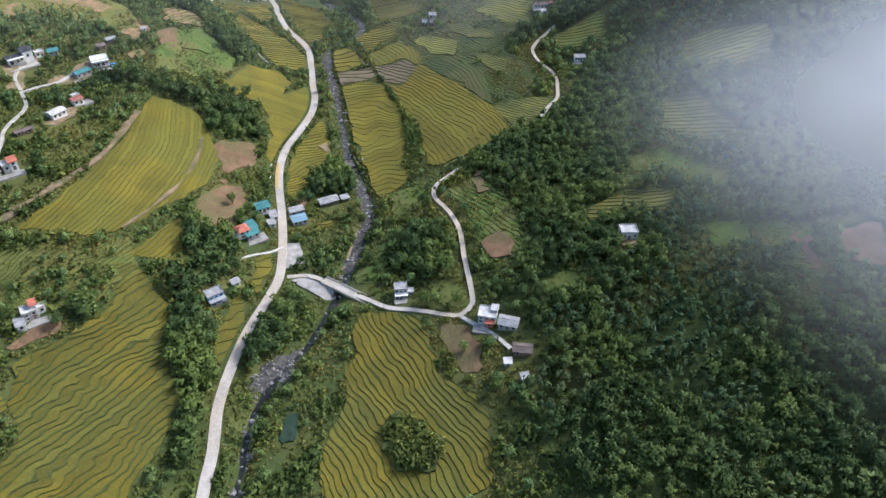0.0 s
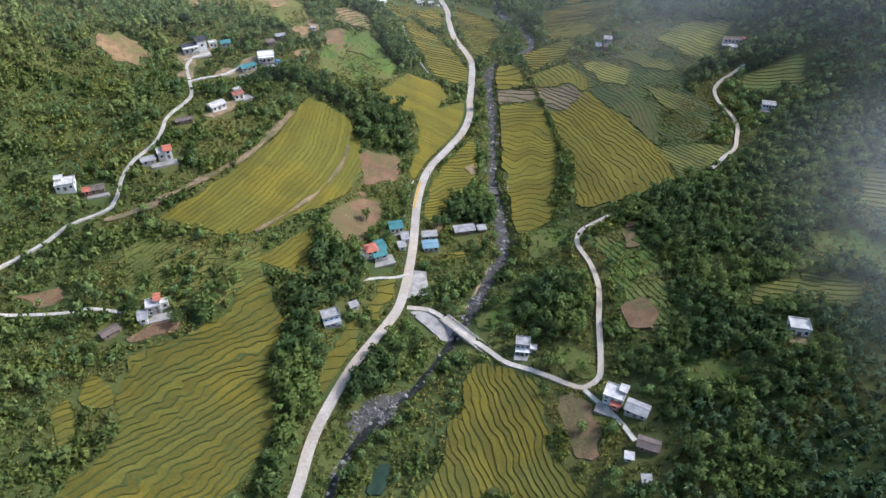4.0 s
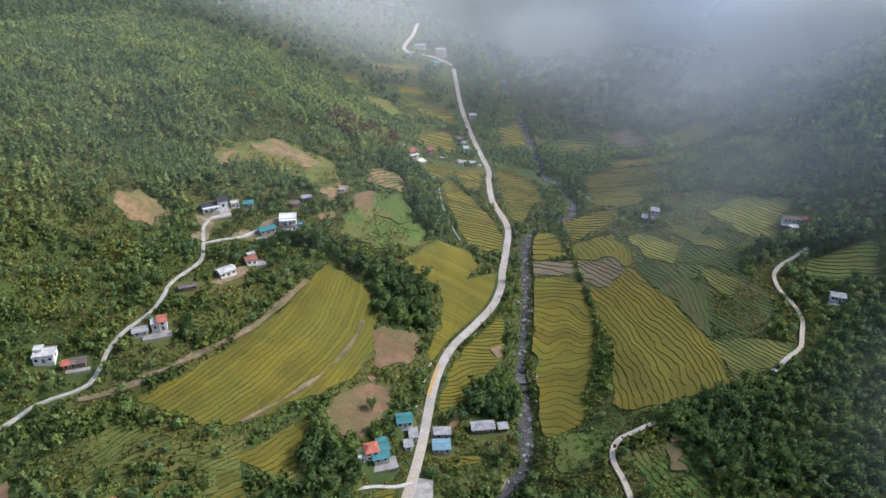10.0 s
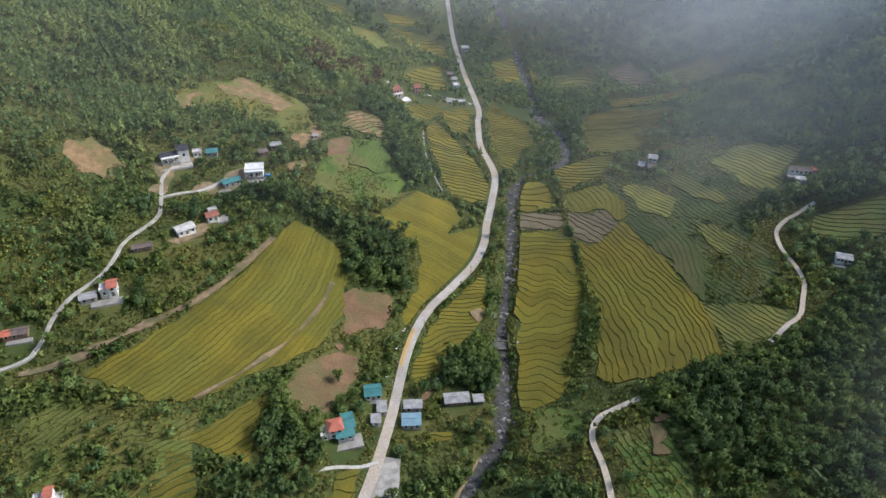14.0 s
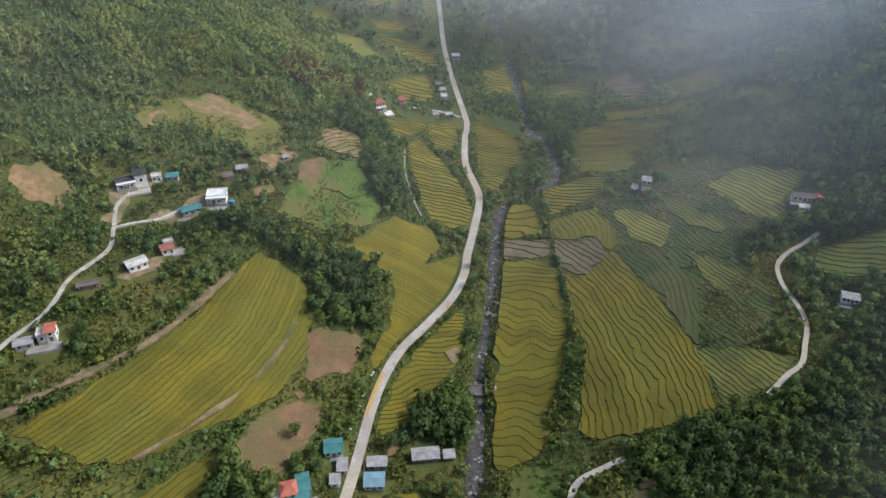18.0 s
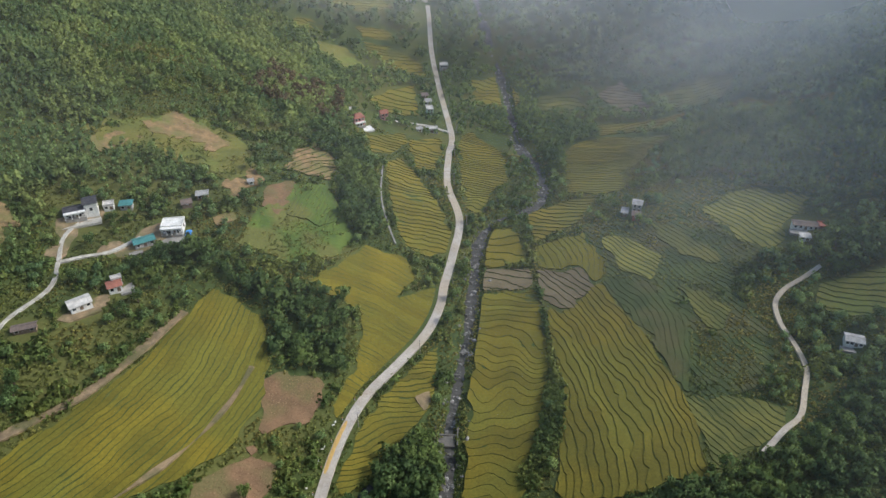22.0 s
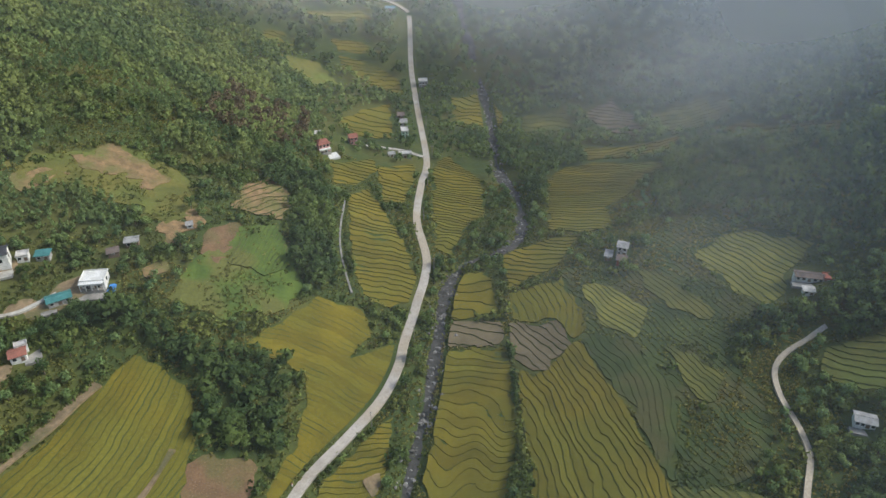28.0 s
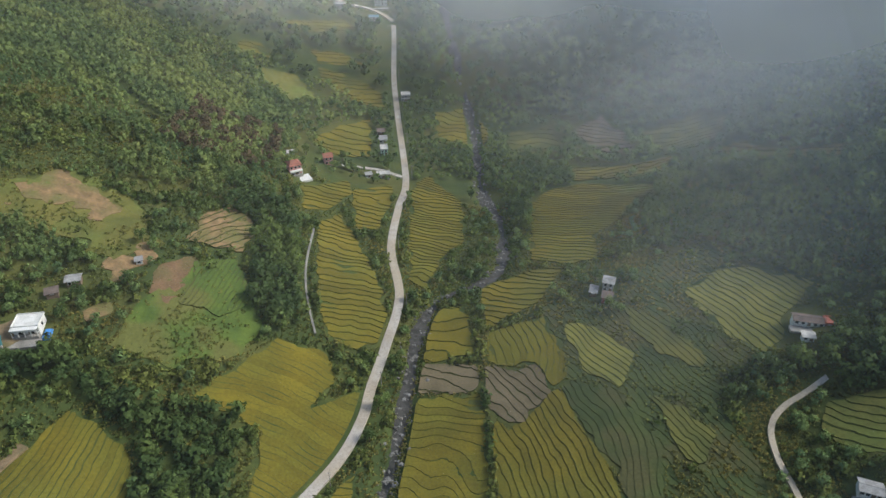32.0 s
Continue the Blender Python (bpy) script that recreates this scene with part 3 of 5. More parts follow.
rice_field(((170, 447), (178, 437), (195, 410), (190, 407), (178, 417), (170, 430)), 28, 2.2, M_RICE_GREEN, "narrow greening rice terraces on the slope", None, 0.4, seed=55, lift=0.6)
rice_field(((139, 454), (156, 452), (166, 447), (185, 473), (212, 484), (218, 463), (193, 447), (202, 422), (214, 410), (202, 404), (192, 392), (197, 372), (196, 352), (184, 336), (158, 331), (163, 345), (168, 372), (160, 398), (144, 408), (141, 424)), 26, 2.3, M_GRASSY, "overgrown grassy terraces on the slope below the farmstead", None, 0.7, bund=0.09, seed=56, name="grass_terraces", planted=False, lift=0.2, step=0.2)
rice_field(((36, 509), (44, 523), (58, 495), (67, 473), (72, 453), (71, 433), (62, 428), (50, 432), (42, 460)), 95, 3.8, M_RICE, "long golden rice field below the irrigation channel", None, 0.8, seed=19)
rice_field(((22, 541), (43, 568), (46, 550), (38, 522), (28, 517)), 100, 5.0, M_RICE, "golden rice terraces below a pink house", None, 0.5, seed=20)
rice_field(((46, 554), (67, 577), (67, 544), (62, 514), (54, 512)), 95, 5.5, M_RICE, "golden rice terraces beside the road", None, 0.6, seed=21)
rice_field(((16, 612), (29, 643), (46, 663), (52, 609), (31, 598)), 95, 8.0, M_RICE, "golden rice field behind the pink houses", None, 0.4, seed=22)
rice_field(((79, 584), (88, 594), (107, 564), (106, 516), (93, 493), (89, 471), (82, 477), (79, 516)), 75, 3.4, M_RICE, "golden rice terraces between road and stream bend", None, 0.7, seed=23)
rice_field(((91, 681), (112, 688), (127, 663), (123, 637), (94, 644)), 80, 5.0, M_RICE, "distant gold rice terraces", None, 0.6, seed=24)
rice_field(((4, 721), (25, 723), (50, 704), (55, 680), (37, 682), (10, 705)), 110, 6.0, M_RICE, "distant golden rice terraces beside the road", None, 0.5, seed=25)
rice_field(((-50, 715), (-38, 729), (-25, 722), (-30, 703), (-45, 699)), 110, 6.0, M_RICE, "distant golden field on the hillside", None, 0.5, seed=26)
rice_field(((-29, 777), (14, 805), (24, 794), (-18, 765)), 110, 6.0, M_RICE, "far golden field near the village", None, 0.5, seed=27)
rice_field(((-5, 745), (18, 753), (35, 741), (4, 728)), 110, 6.0, M_RICE, "far golden field above the road", None, 0.5, seed=28)
rice_field(((43, 207), (53, 203), (61, 196), (63, 184), (63, 171), (59, 168), (64, 156), (70, 143), (66, 126), (60, 112), (20, 108), (8, 138), (15, 153), (28, 169), (27, 180), (31, 183), (35, 179), (36, 198)), 10, 2.3, M_RICE_DULL, "golden rice terraces below the bridge road", None, 0.6, step=0.34, bund=0.12, seed=29, fine=1.3, lift=0.4)

rice_field(((266, 313), (277, 306), (293, 281), (276, 256), (258, 277), (255, 296)), 60, 3.6, M_RICE_PALE, "pale gold rice terraces high on the misty slope", None, 0.5, seed=41)
rice_field(((228, 275), (242, 268), (232, 222), (215, 228), (212, 250)), 40, 3.4, M_RICE_GREEN, "greening rice terraces in the misty forest", None, 0.5, seed=42)
rice_field(((170, 217), (186, 204), (178, 195), (165, 204)), 60, 2.6, M_RICE_GREEN, "small green terraces above the lone house", None, 0.4, seed=43)
rice_field(((8, 255), (16, 260), (12, 244), (5, 231), (4, 241)), 110, 5.0, M_RICE_DULL, "small golden rice strip beside the road", None, 0.3, seed=44, lift=0.4)
rice_field(((-10, 222), (-1, 233), (0, 225), (-6, 212), (-13, 195), (-16, 195), (-13, 211)), 110, 5.0, M_RICE_DULL, "narrow golden rice plot below the blue house", None, 0.3, seed=45, lift=0.4)
rice_field(((39, 277.5), (48, 278), (48.5, 274), (40, 272.5)), 90, 5.0, M_RICE, "tiny golden rice plot behind the workshop", None, 0.2, seed=46)
rice_field(((-96, 193), (-91, 202), (-84, 199), (-83, 190), (-92, 189)), 125, 2.2, M_RICE_DULL, "small overgrown rice terraces beside the shrubs", None, 0.4, bund=0.18, seed=47, lift=0.4)

rice_field(((141, 411), (160, 401), (170, 376), (163, 348), (158, 336), (153, 370), (144, 392)), 22, 2.2, M_GRASSY, "weedy brown fallow terraces above the rice fan", None, 0.7, step=0.2, bund=0.07, seed=49, edge=((160, 415), (170, 376), (158, 325)))
rice_field(((171, 396), (180, 392), (187, 378), (180, 366), (173, 376)), 24, 2.2, M_RICE_GREEN, "small greening rice terraces on the grassy slope", None, 0.5, seed=50, lift=0.6)
rice_field(((224, 386), (254, 384), (246, 360), (228, 364), (219, 376)), 50, 3.0, M_FALLOW, "weedy brown and green terraces on the misty slope", None, 0.5, seed=51)
rice_field(((149, 215), (172, 213), (181, 203), (175, 194), (163, 205), (147, 205)), 60, 2.8, M_RICE_GREEN, "green terraces behind the lone house", None, 0.4, seed=52)
rice_field(((182, 654), (202, 662), (213, 638), (215, 614), (193, 630)), 60, 3.6, M_STUBBLE, "distant brown stubble terraces in the mist", None, 0.5, seed=53, lift=0.5)
rice_field(((140, 658), (170, 658), (172, 638), (138, 634)), 80, 5.0, M_RICE_GREEN, "distant green terraces beside the stream", None, 0.5, seed=54)
rice_field(((98, 205), (116, 205), (124, 240), (122, 270), (104, 268), (103, 235)), 12, 2.4, M_MEADOW, "green grassy terraces beside the side road", None, 0.5, bund=0.10, seed=57, name="grass_terraces", planted=False)
rice_field(((-93, 271), (-40, 269), (-39, 247), (-61, 232), (-93, 240)), 132, 2.4, M_FALLOW, "weedy yellow-green fallow terraces", None, 0.8, bund=0.11, seed=58, name="grass_terraces", planted=False)

patch("bare_field", ((-17, 285), (-7, 302), (3, 314), (11, 310), (11, 297), (-2, 276), (-8, 279)), M_SOIL, "bare reddish-brown ploughed field", "bare field", seed=1)
patch("bare_field", ((1, 342), (14, 348), (24, 347), (20, 329), (4, 321)), M_SOIL, "bare brown field beside a grove", "bare field", seed=2)
patch("bare_field", ((68, 187), (77, 180), (79, 167), (74, 155), (68, 161)), M_SOIL, "brown fallow strip beside rice terraces", "bare field", seed=3)
rice_field(((-8, 461), (-8, 484), (3, 494), (14, 481), (11, 463), (2, 461)), 150, 3.4, M_STRAW, "freshly cut orange-brown slope in steps", None, 0.6, bund=0.10, seed=62, name="cut_slope", planted=False, lift=0.6)
rice_field(((-2, 448), (11, 458), (21, 437), (12, 424), (-2, 426)), 170, 1.7, M_MEADOW, "bright green planted rows on the slope", None, 0.3, bund=0.2, seed=63, name="planted_rows", planted=False, lift=0.7, step=0.15)
patch("cut_slope", ((-129, 391), (-121, 402), (-110, 401), (-104, 393), (-103, 383), (-115, 381), (-122, 384)), M_STRAW, "cleared slope strewn with pale cut wood", "cut slope", seed=5, ragged=3.5)
patch("bare_field", ((119, 272), (123, 271), (118, 253), (114, 253)), M_SOIL, "narrow brown eroded strip above the side road", "bare field", lift=1.1, seed=40)
patch("meadow", ((73, 213), (84, 200), (85, 191), (80, 188), (75, 194), (72, 204)), M_MEADOW, "smooth green grass inside the bend of the side road", "meadow", seed=41)
patch("meadow", ((47, 233), (62, 242), (62, 227), (51, 223), (46, 225)), M_MEADOW, "green grass bank above the bridge", "meadow", seed=42)
patch("meadow", ((111, 186), (131, 182), (128, 173), (112, 174)), M_MEADOW, "small green clearing in the forest", "meadow", seed=43)
patch("bare_yard", ((-92, 399), (-83, 403), (-76, 410), (-75.5, 405), (-82, 397), (-80.5, 383), (-79, 382), (-82, 379), (-89, 378), (-85, 386)), M_TRACK, "pale bare earth yard below the white farmhouse", "yard", lift=0.2, grid=1.5, seed=44, ragged=1.0)
patch("bare_yard", ((-58, 401), (-53, 408), (-42, 402), (-46, 398), (-60, 385), (-70, 385), (-67, 393), (-60, 391)), M_TRACK, "pale bare earth and rubble round the flat-roofed house", "yard", lift=0.2, grid=1.5, seed=45, ragged=1.0)
patch("bare_yard", ((-72, 349), (-69, 354), (-65, 361), (-59, 364), (-58, 359), (-67, 349)), M_TRACK, "pale bare earth in front of the cream barn", "yard", lift=0.2, grid=1.5, seed=46, ragged=0.8)
patch("bare_plot", ((-33, 414), (-24.5, 420), (-22, 415), (-29, 409)), M_STRAW, "small bare plot above the grove", "bare plot", grid=1.5, seed=47, ragged=0.8)
patch("bare_plot", ((-85, 218), (-75, 226), (-66, 229.5), (-67, 223), (-81, 217)), M_SOIL, "muddy fallow plot below the grey farmhouse", "bare plot", grid=1.5, seed=48, ragged=0.6)
patch("bare_field", ((102, 220), (110, 222), (113, 210), (107, 203), (101, 208)), M_SOIL, "small brown bare plot on the slope", "bare field", lift=1.1, seed=6)
patch("cut_slope", ((-95, 449), (-85, 462), (-76, 458), (-87, 444)), M_STRAW, "dry straw-coloured clearing in the forest", "cut slope", seed=7, ragged=3.5)
patch("cut_slope", ((-75, 469), (-67, 485), (-49, 478), (-38, 468), (-42, 460), (-58, 467), (-69, 463)), M_STRAW, "dry straw-coloured clearing on the ridge", "cut slope", lift=0.5, seed=8, ragged=3.0)
patch("meadow", ((-1, 447), (14, 451), (27, 427), (23, 411), (2, 398), (-20, 402), (-14, 425)), M_MEADOW, "bright green meadow with planted rows", "meadow", seed=9)
patch("meadow", ((76, 262), (92, 262), (96, 282), (80, 286)), M_MEADOW, "green pasture beside the bending road", "meadow", seed=12)
patch("gravel_yard", ((22.5, 264.5), (29.3, 264.5), (28.6, 248.5), (19, 246.5)), M_GRAVEL, "grey concrete and gravel yard beside the road", "yard", grid=1.5, seed=13, ragged=0.3)
patch("gravel_bank", ((43, 240), (46.5, 241), (53.5, 250), (59.5, 262), (59.5, 267), (57.5, 267), (54, 259), (49, 250)), M_TRACK, "pale gravel bank beside the stream", "gravel bank", grid=1.5, seed=14, ragged=0.6)
patch("mud_patch", ((57, 347.5), (63, 351.5), (63.5, 346), (61.5, 341)), M_TRACK, "pale dried mud patch beside the paddies", "mud patch", lift=0.7, grid=1.0, seed=15, ragged=0.2)
patch("bare_field", ((209, 132), (219, 148), (233, 142), (220, 124)), M_SOIL, "bare brown clearing in the misty forest", "bare field", seed=21)
patch("bare_field", ((192, 134), (203, 155), (208, 153), (199, 134)), M_SOIL, "eroded brown strip in the forest", "bare field", seed=22)
patch("dry_slope", ((-35, 689), (-9, 700), (10, 675), (-3, 658), (-20, 668)), M_FALLOW, "dry grassy shoulder of the hill", "slope", seed=23)
patch("cut_slope", ((-34, 439), (-20, 452), (-14, 449), (-27, 429)), M_STRAW, "dry straw-coloured plot near the hut", "cut slope", seed=24, ragged=3.5)
patch("fallow_plot", ((-16, 438), (-5, 453), (-1, 447), (-5, 424), (-12, 427)), M_SOIL, "fallow brown plot beside the meadow", "fallow plot", seed=25)
patch("bare_field", ((-126, 239), (-114, 244), (-108, 238), (-120, 233)), M_SOIL, "bare brown plot beside the farm lane", "bare field", seed=27)
patch("bank", ((33, 149), (41, 152), (48, 146), (52, 132), (46, 126), (34, 131)), M_BANK, "shrubby green knoll among the rice terraces", "bank", lift=1.3, seed=26)
patch("pond", ((38.4, 302.8), (42.2, 307.7), (44.3, 306.6), (40.4, 301.4)), M_WATER, "small dark pond behind the barn", "pond", lift=0.3, grid=1.0, seed=30, ragged=0.3)
patch("bare_yard", ((36, 301), (40.5, 300), (39.7, 296), (38, 293), (36.5, 294)), M_SOIL, "bare brown yard behind the workshop", "yard", grid=1.0, seed=31, ragged=0.4)
patch("rocky_bank", ((-5, 188), (5, 197), (13, 196.5), (11, 188), (-1, 178)), M_BED, "rocky bank strewn with boulders beside the stream", "rocky bank", lift=0.2, seed=32, ragged=3.0)
patch("pond", ((-0.5, 157.5), (4.5, 168.5), (8.5, 167.5), (5.5, 156)), M_POND, "still dark green pond beside the stream", "pond", lift=0.6, seed=33, ragged=0.4)
patch("bare_yard", ((-4.1, 151.6), (1, 153), (-2, 147.5), (-4.2, 147.8)), M_TRACK, "pale bare earth beside the pond", "bare earth", seed=34)
patch("terrace_meadow", ((184, 242), (200, 238), (206, 213), (214, 202), (203, 193), (196, 203), (190, 220), (181, 227)), M_MEADOW, "light green clearing in the misty forest", "meadow", seed=35)
patch("terrace_meadow", ((184, 179), (206, 160), (232, 150), (229, 144), (209, 150), (201, 148), (175, 164)), M_MEADOW, "green terraced clearing above the lone house", "meadow", seed=36)
patch("dry_slope", ((-100, 452), (-84, 470), (-60, 486), (-34, 478), (-18, 452), (-30, 440), (-52, 448), (-76, 452)), M_FALLOW, "open weedy slope with dry yellow grass", "slope", seed=37, ragged=3.5)
patch("concrete_apron", ((18.5, 239), (26, 238), (36, 228), (37, 223), (31, 222.5), (25, 230)), M_SLAB, "grey concrete embankment beside the bridge", "embankment", lift=0.6, seed=38, ragged=0.4)


# ---- buildings ----
def boxes(items):
    """Vertices and faces of boxes given as (x, y, z, width, depth, height), z at the bottom, x and y in the middle."""
    v, f = [], []
    for x, y, z, w, d, h in items:
        n = len(v)
        v += [(x + sx * w / 2, y + sy * d / 2, z + sz * h) for sz in (0, 1) for sx, sy in ((-1, -1), (1, -1), (1, 1), (-1, 1))]
        f += [[n + k for k in q] for q in ((3, 2, 1, 0), (4, 5, 6, 7), (0, 1, 5, 4), (1, 2, 6, 5), (2, 3, 7, 6), (3, 0, 4, 7))]
    return v, f


def box_part(name, items, mat, parent, label=""):
    return part(name, mesh_of(name, *boxes(items), mat), parent, label)


def prism(name, outline, lo, hi, along, mat, parent, label=""):
    """A solid with a profile in the x-z (along 'y') or y-z plane (along 'x'), drawn out from lo to hi."""
    n = len(outline)
    put = (lambda a, z, t: (a, t, z)) if along == "y" else (lambda a, z, t: (t, a, z))
    v = [put(a, z, t) for t in (lo, hi) for a, z in outline]
    f = [[i, (i + 1) % n, n + (i + 1) % n, n + i] for i in range(n)] + [list(range(n))[::-1], list(range(n, 2 * n))]
    me = mesh_of(name, v, f, mat)
    bm = bmesh.new()
    bm.from_mesh(me)
    bmesh.ops.recalc_face_normals(bm, faces=bm.faces)
    bm.to_mesh(me)
    bm.free()
    return part(name, me, parent, label)


HOUSES = []


def roof_on(kind, w, d, h, rise, mat, ob, x=0.0, y=0.0, over=0.5, label=""):
    a, b = w / 2 + over, d / 2 + over
    if kind == "gable":      # ridge along x
        top = prism("roof", [(y - b, h - 0.12), (y - b, h + 0.06), (y, h + rise + 0.12), (y + b, h + 0.06), (y + b, h - 0.12), (y, h + rise - 0.08)], x - a, x + a, "x", mat, ob, label)
        prism("gable_wall", [(y - d / 2, h - 0.1), (y + d / 2, h - 0.1), (y, h + rise - 0.2)], x - w / 2 + 0.05, x + w / 2 - 0.05, "x", M_GREY if mat != M_TILE else M_WHITE, ob)
        box_part("ridge_cap", [(x, y, h + rise + 0.05, w + 2 * over, 0.4, 0.14)], mat, top)
        n = max(3, int((w + 2 * over) / 1.1))
        for k in range(n + 1):
            rx = x - a + 0.1 + k * (2 * a - 0.2) / n
            v = [(rx + s * 0.06, yy, zz) for s in (-1, 1) for yy, zz in ((y - b, h + 0.05), (y, h + rise + 0.11), (y, h + rise + 0.17), (y - b, h + 0.12))]
            part("sheet_rib", mesh_of("sheet_rib", v, [[0, 1, 2, 3], [7, 6, 5, 4], [3, 2, 6, 7], [0, 3, 7, 4]], mat), top)
    elif kind == "hip":
        v = [(x - a, y - b, h), (x + a, y - b, h), (x + a, y + b, h), (x - a, y + b, h), (x - a * 0.35, y, h + rise), (x + a * 0.35, y, h + rise)]
        v += [(p[0], p[1], h - 0.18) for p in v[:4]]
        part("roof", mesh_of("roof", v, [[0, 1, 5, 4], [1, 2, 5], [2, 3, 4, 5], [3, 0, 4], [6, 7, 1, 0], [7, 8, 2, 1], [8, 9, 3, 2], [9, 6, 0, 3], [9, 8, 7, 6]], mat), ob, label)
    elif kind == "shed":
        prism("roof", [(y - b, h), (y - b, h + 0.16), (y + b, h + rise + 0.16), (y + b, h + rise)], x - a, x + a, "x", mat, ob, label)
    else:                    # flat, with a parapet
        slab = box_part("roof", [(x, y, h, w + 0.5, d + 0.5, 0.2)], mat, ob, label)
        p = 0.16
        for nm, it in (("parapet", (x, y - d / 2 - 0.15, h + 0.2, w + 0.5, p, 0.45)), ("parapet", (x, y + d / 2 + 0.15, h + 0.2, w + 0.5, p, 0.45)), ("parapet", (x - w / 2 - 0.15, y, h + 0.2, p, d + 0.1, 0.45)), ("parapet", (x + w / 2 + 0.15, y, h + 0.2, p, d + 0.1, 0.45))):
            box_part(nm, [it], mat, slab)


def arcade(ob, w, d, h, bays, arched, wall, top):
    """A veranda along the front: floor, a row of arched or square openings between pillars, and a slab roof."""
    y0, deep = -d / 2, 1.7
    box_part("veranda_floor", [(0, y0 - deep / 2 - 0.02, -2.2, w, deep, 2.3)], M_SLAB, ob)
    bay, pier, spring = w / bays, 0.34, h * (0.52 if arched else 0.78)
    outline = [(-w / 2, 0.1)]
    for k in range(bays):
        a, b = -w / 2 + k * bay + pier / 2, -w / 2 + (k + 1) * bay - pier / 2
        r = (b - a) / 2
        outline += [(a, 0.1)]
        if arched:
            outline += [(a + r - r * math.cos(q * math.pi / 8), spring + min(r, h * 0.34) * math.sin(q * math.pi / 8)) for q in range(9)]
        else:
            outline += [(a, spring), (b, spring)]
        outline += [(b, 0.1)]
    outline += [(w / 2, 0.1), (w / 2, h), (-w / 2, h)]
    prism("arcade", outline, y0 - deep - 0.12, y0 - deep + 0.12, "y", wall, ob, "white arched veranda front" if arched else "square veranda pillars")
    box_part("veranda_roof", [(0, y0 - deep / 2 - 0.1, h, w + 0.4, deep + 0.5, 0.16)], top, ob)
    # flat dark panels on the solid wall stand for shade inside the doorways
    box_part("doorway", [(-w * 0.22, y0 - 0.03, 0.12, w * 0.24, 0.1, h * 0.7)], M_GLASS, ob, "dark panel for the shade in a doorway behind the veranda")
    box_part("doorway", [(w * 0.2, y0 - 0.03, 0.12, w * 0.2, 0.1, h * 0.7)], M_GLASS, ob, "dark panel for the shade in a doorway behind the veranda")


def house(name, label, x, y, turn, w, d, h, roof, wall, roof_mat, rise=1.4, storeys=1, windows=3, yard=None, door=True, category="house", roof_label="", wings=(), veranda=None):
    """A building whose front looks along its own -y. wings: (x, y, width, depth, height, roof, wall, roof material, rise)."""
    a = radians(turn)
    w, d, h, rise = w * 0.88, d * 0.88, h * 0.7, rise * 0.7
    wings = [(q[0] * 0.88, q[1] * 0.88, q[2] * 0.88, q[3] * 0.88, q[4] * 0.7, q[5], q[6], q[7], q[8] * 0.7) for q in wings]
    cs = [(x + px * math.cos(a) - py * math.sin(a), y + px * math.sin(a) + py * math.cos(a)) for px in (-w / 2, w / 2) for py in (-d / 2, d / 2)]
    z = float(np.mean(land([c[0] for c in cs], [c[1] for c in cs]))) + 0.3
    ob = tagged(new(name), label, category)
    ob.matrix_world = pose(x, y, z, 0, 0, turn)
    HOUSES.append((x, y, max(w, d) * 0.62 + 1.5))
    for i, (bx, by, bw, bd, bh, kind, bwall, bmat, brise) in enumerate([(0, 0, w, d, h, roof, wall, roof_mat, rise), *wings]):
        box_part("wall", [(bx, by, -2.2, bw, bd, bh + 2.2)], bwall, ob)
        roof_on(kind, bw, bd, bh, brise, bmat, ob, bx, by, 0.5 if kind != "flat" else 0.0, roof_label if i == 0 else "")
        n_st = storeys if i == 0 else max(1, int(bh / 3))
        n_w = windows if i == 0 else max(1, int(bw / 2.6))
        for s in range(n_st):
            zs = s * bh / n_st
            for k in range(n_w):
                wx = bx + (k + 0.5) * bw / n_w - bw / 2
                if door and i == 0 and s == 0 and k == n_w // 2:
                    dr = box_part("door", [(wx, by - bd / 2 - 0.03, 0, 1.2, 0.1, min(2.0, bh * 0.75))], M_WOOD, ob)
                    box_part("door_lintel", [(wx, by - bd / 2 - 0.06, min(2.0, bh * 0.75), 1.5, 0.2, 0.14)], M_WHITE, dr)
                    continue
                sill = zs + bh / n_st * 0.3
                ht = min(1.5, bh / n_st * 0.5)
                win = box_part("window", [(wx, by - bd / 2 - 0.02, sill, 1.15, 0.08, ht)], M_GLASS, ob, "dark window pane")
                box_part("window_frame", [(wx - 0.62, by - bd / 2 - 0.05, sill - 0.06, 0.12, 0.14, ht + 0.16), (wx + 0.62, by - bd / 2 - 0.05, sill - 0.06, 0.12, 0.14, ht + 0.16), (wx, by - bd / 2 - 0.05, sill + ht, 1.36, 0.14, 0.1)], M_WHITE, win)
                box_part("window_sill", [(wx, by - bd / 2 - 0.1, sill - 0.14, 1.45, 0.26, 0.08)], wall, win)
            for side in (-1, 1):
                if bd > 5:
                    sx = bx + side * (bw / 2 + 0.02)
                    sw = box_part("window", [(sx, by, zs + bh / n_st * 0.35, 0.08, 1.1, bh / n_st * 0.4)], M_GLASS, ob, "dark window pane")
                    box_part("window_sill", [(sx, by, zs + bh / n_st * 0.33 - 0.1, 0.24, 1.4, 0.08)], M_WHITE, sw)
    if veranda:
        arcade(ob, w, d, h / storeys if storeys > 1 else h, *veranda)
    if yard:
        yx, yy, yw, yd, ymat = yard
        yx, yy, yw, yd = yx * 0.88, yy * 0.84, yw * 0.88, yd * 0.88
        px, py = x + yx * math.cos(a) - yy * math.sin(a), y + yx * math.sin(a) + yy * math.cos(a)
        top = min(0.1, float(land(px, py)) + 0.45 - z)
        box_part("yard", [(yx, yy, top - 1.0, yw, yd, 1.0)], ymat, ob, "paved yard")
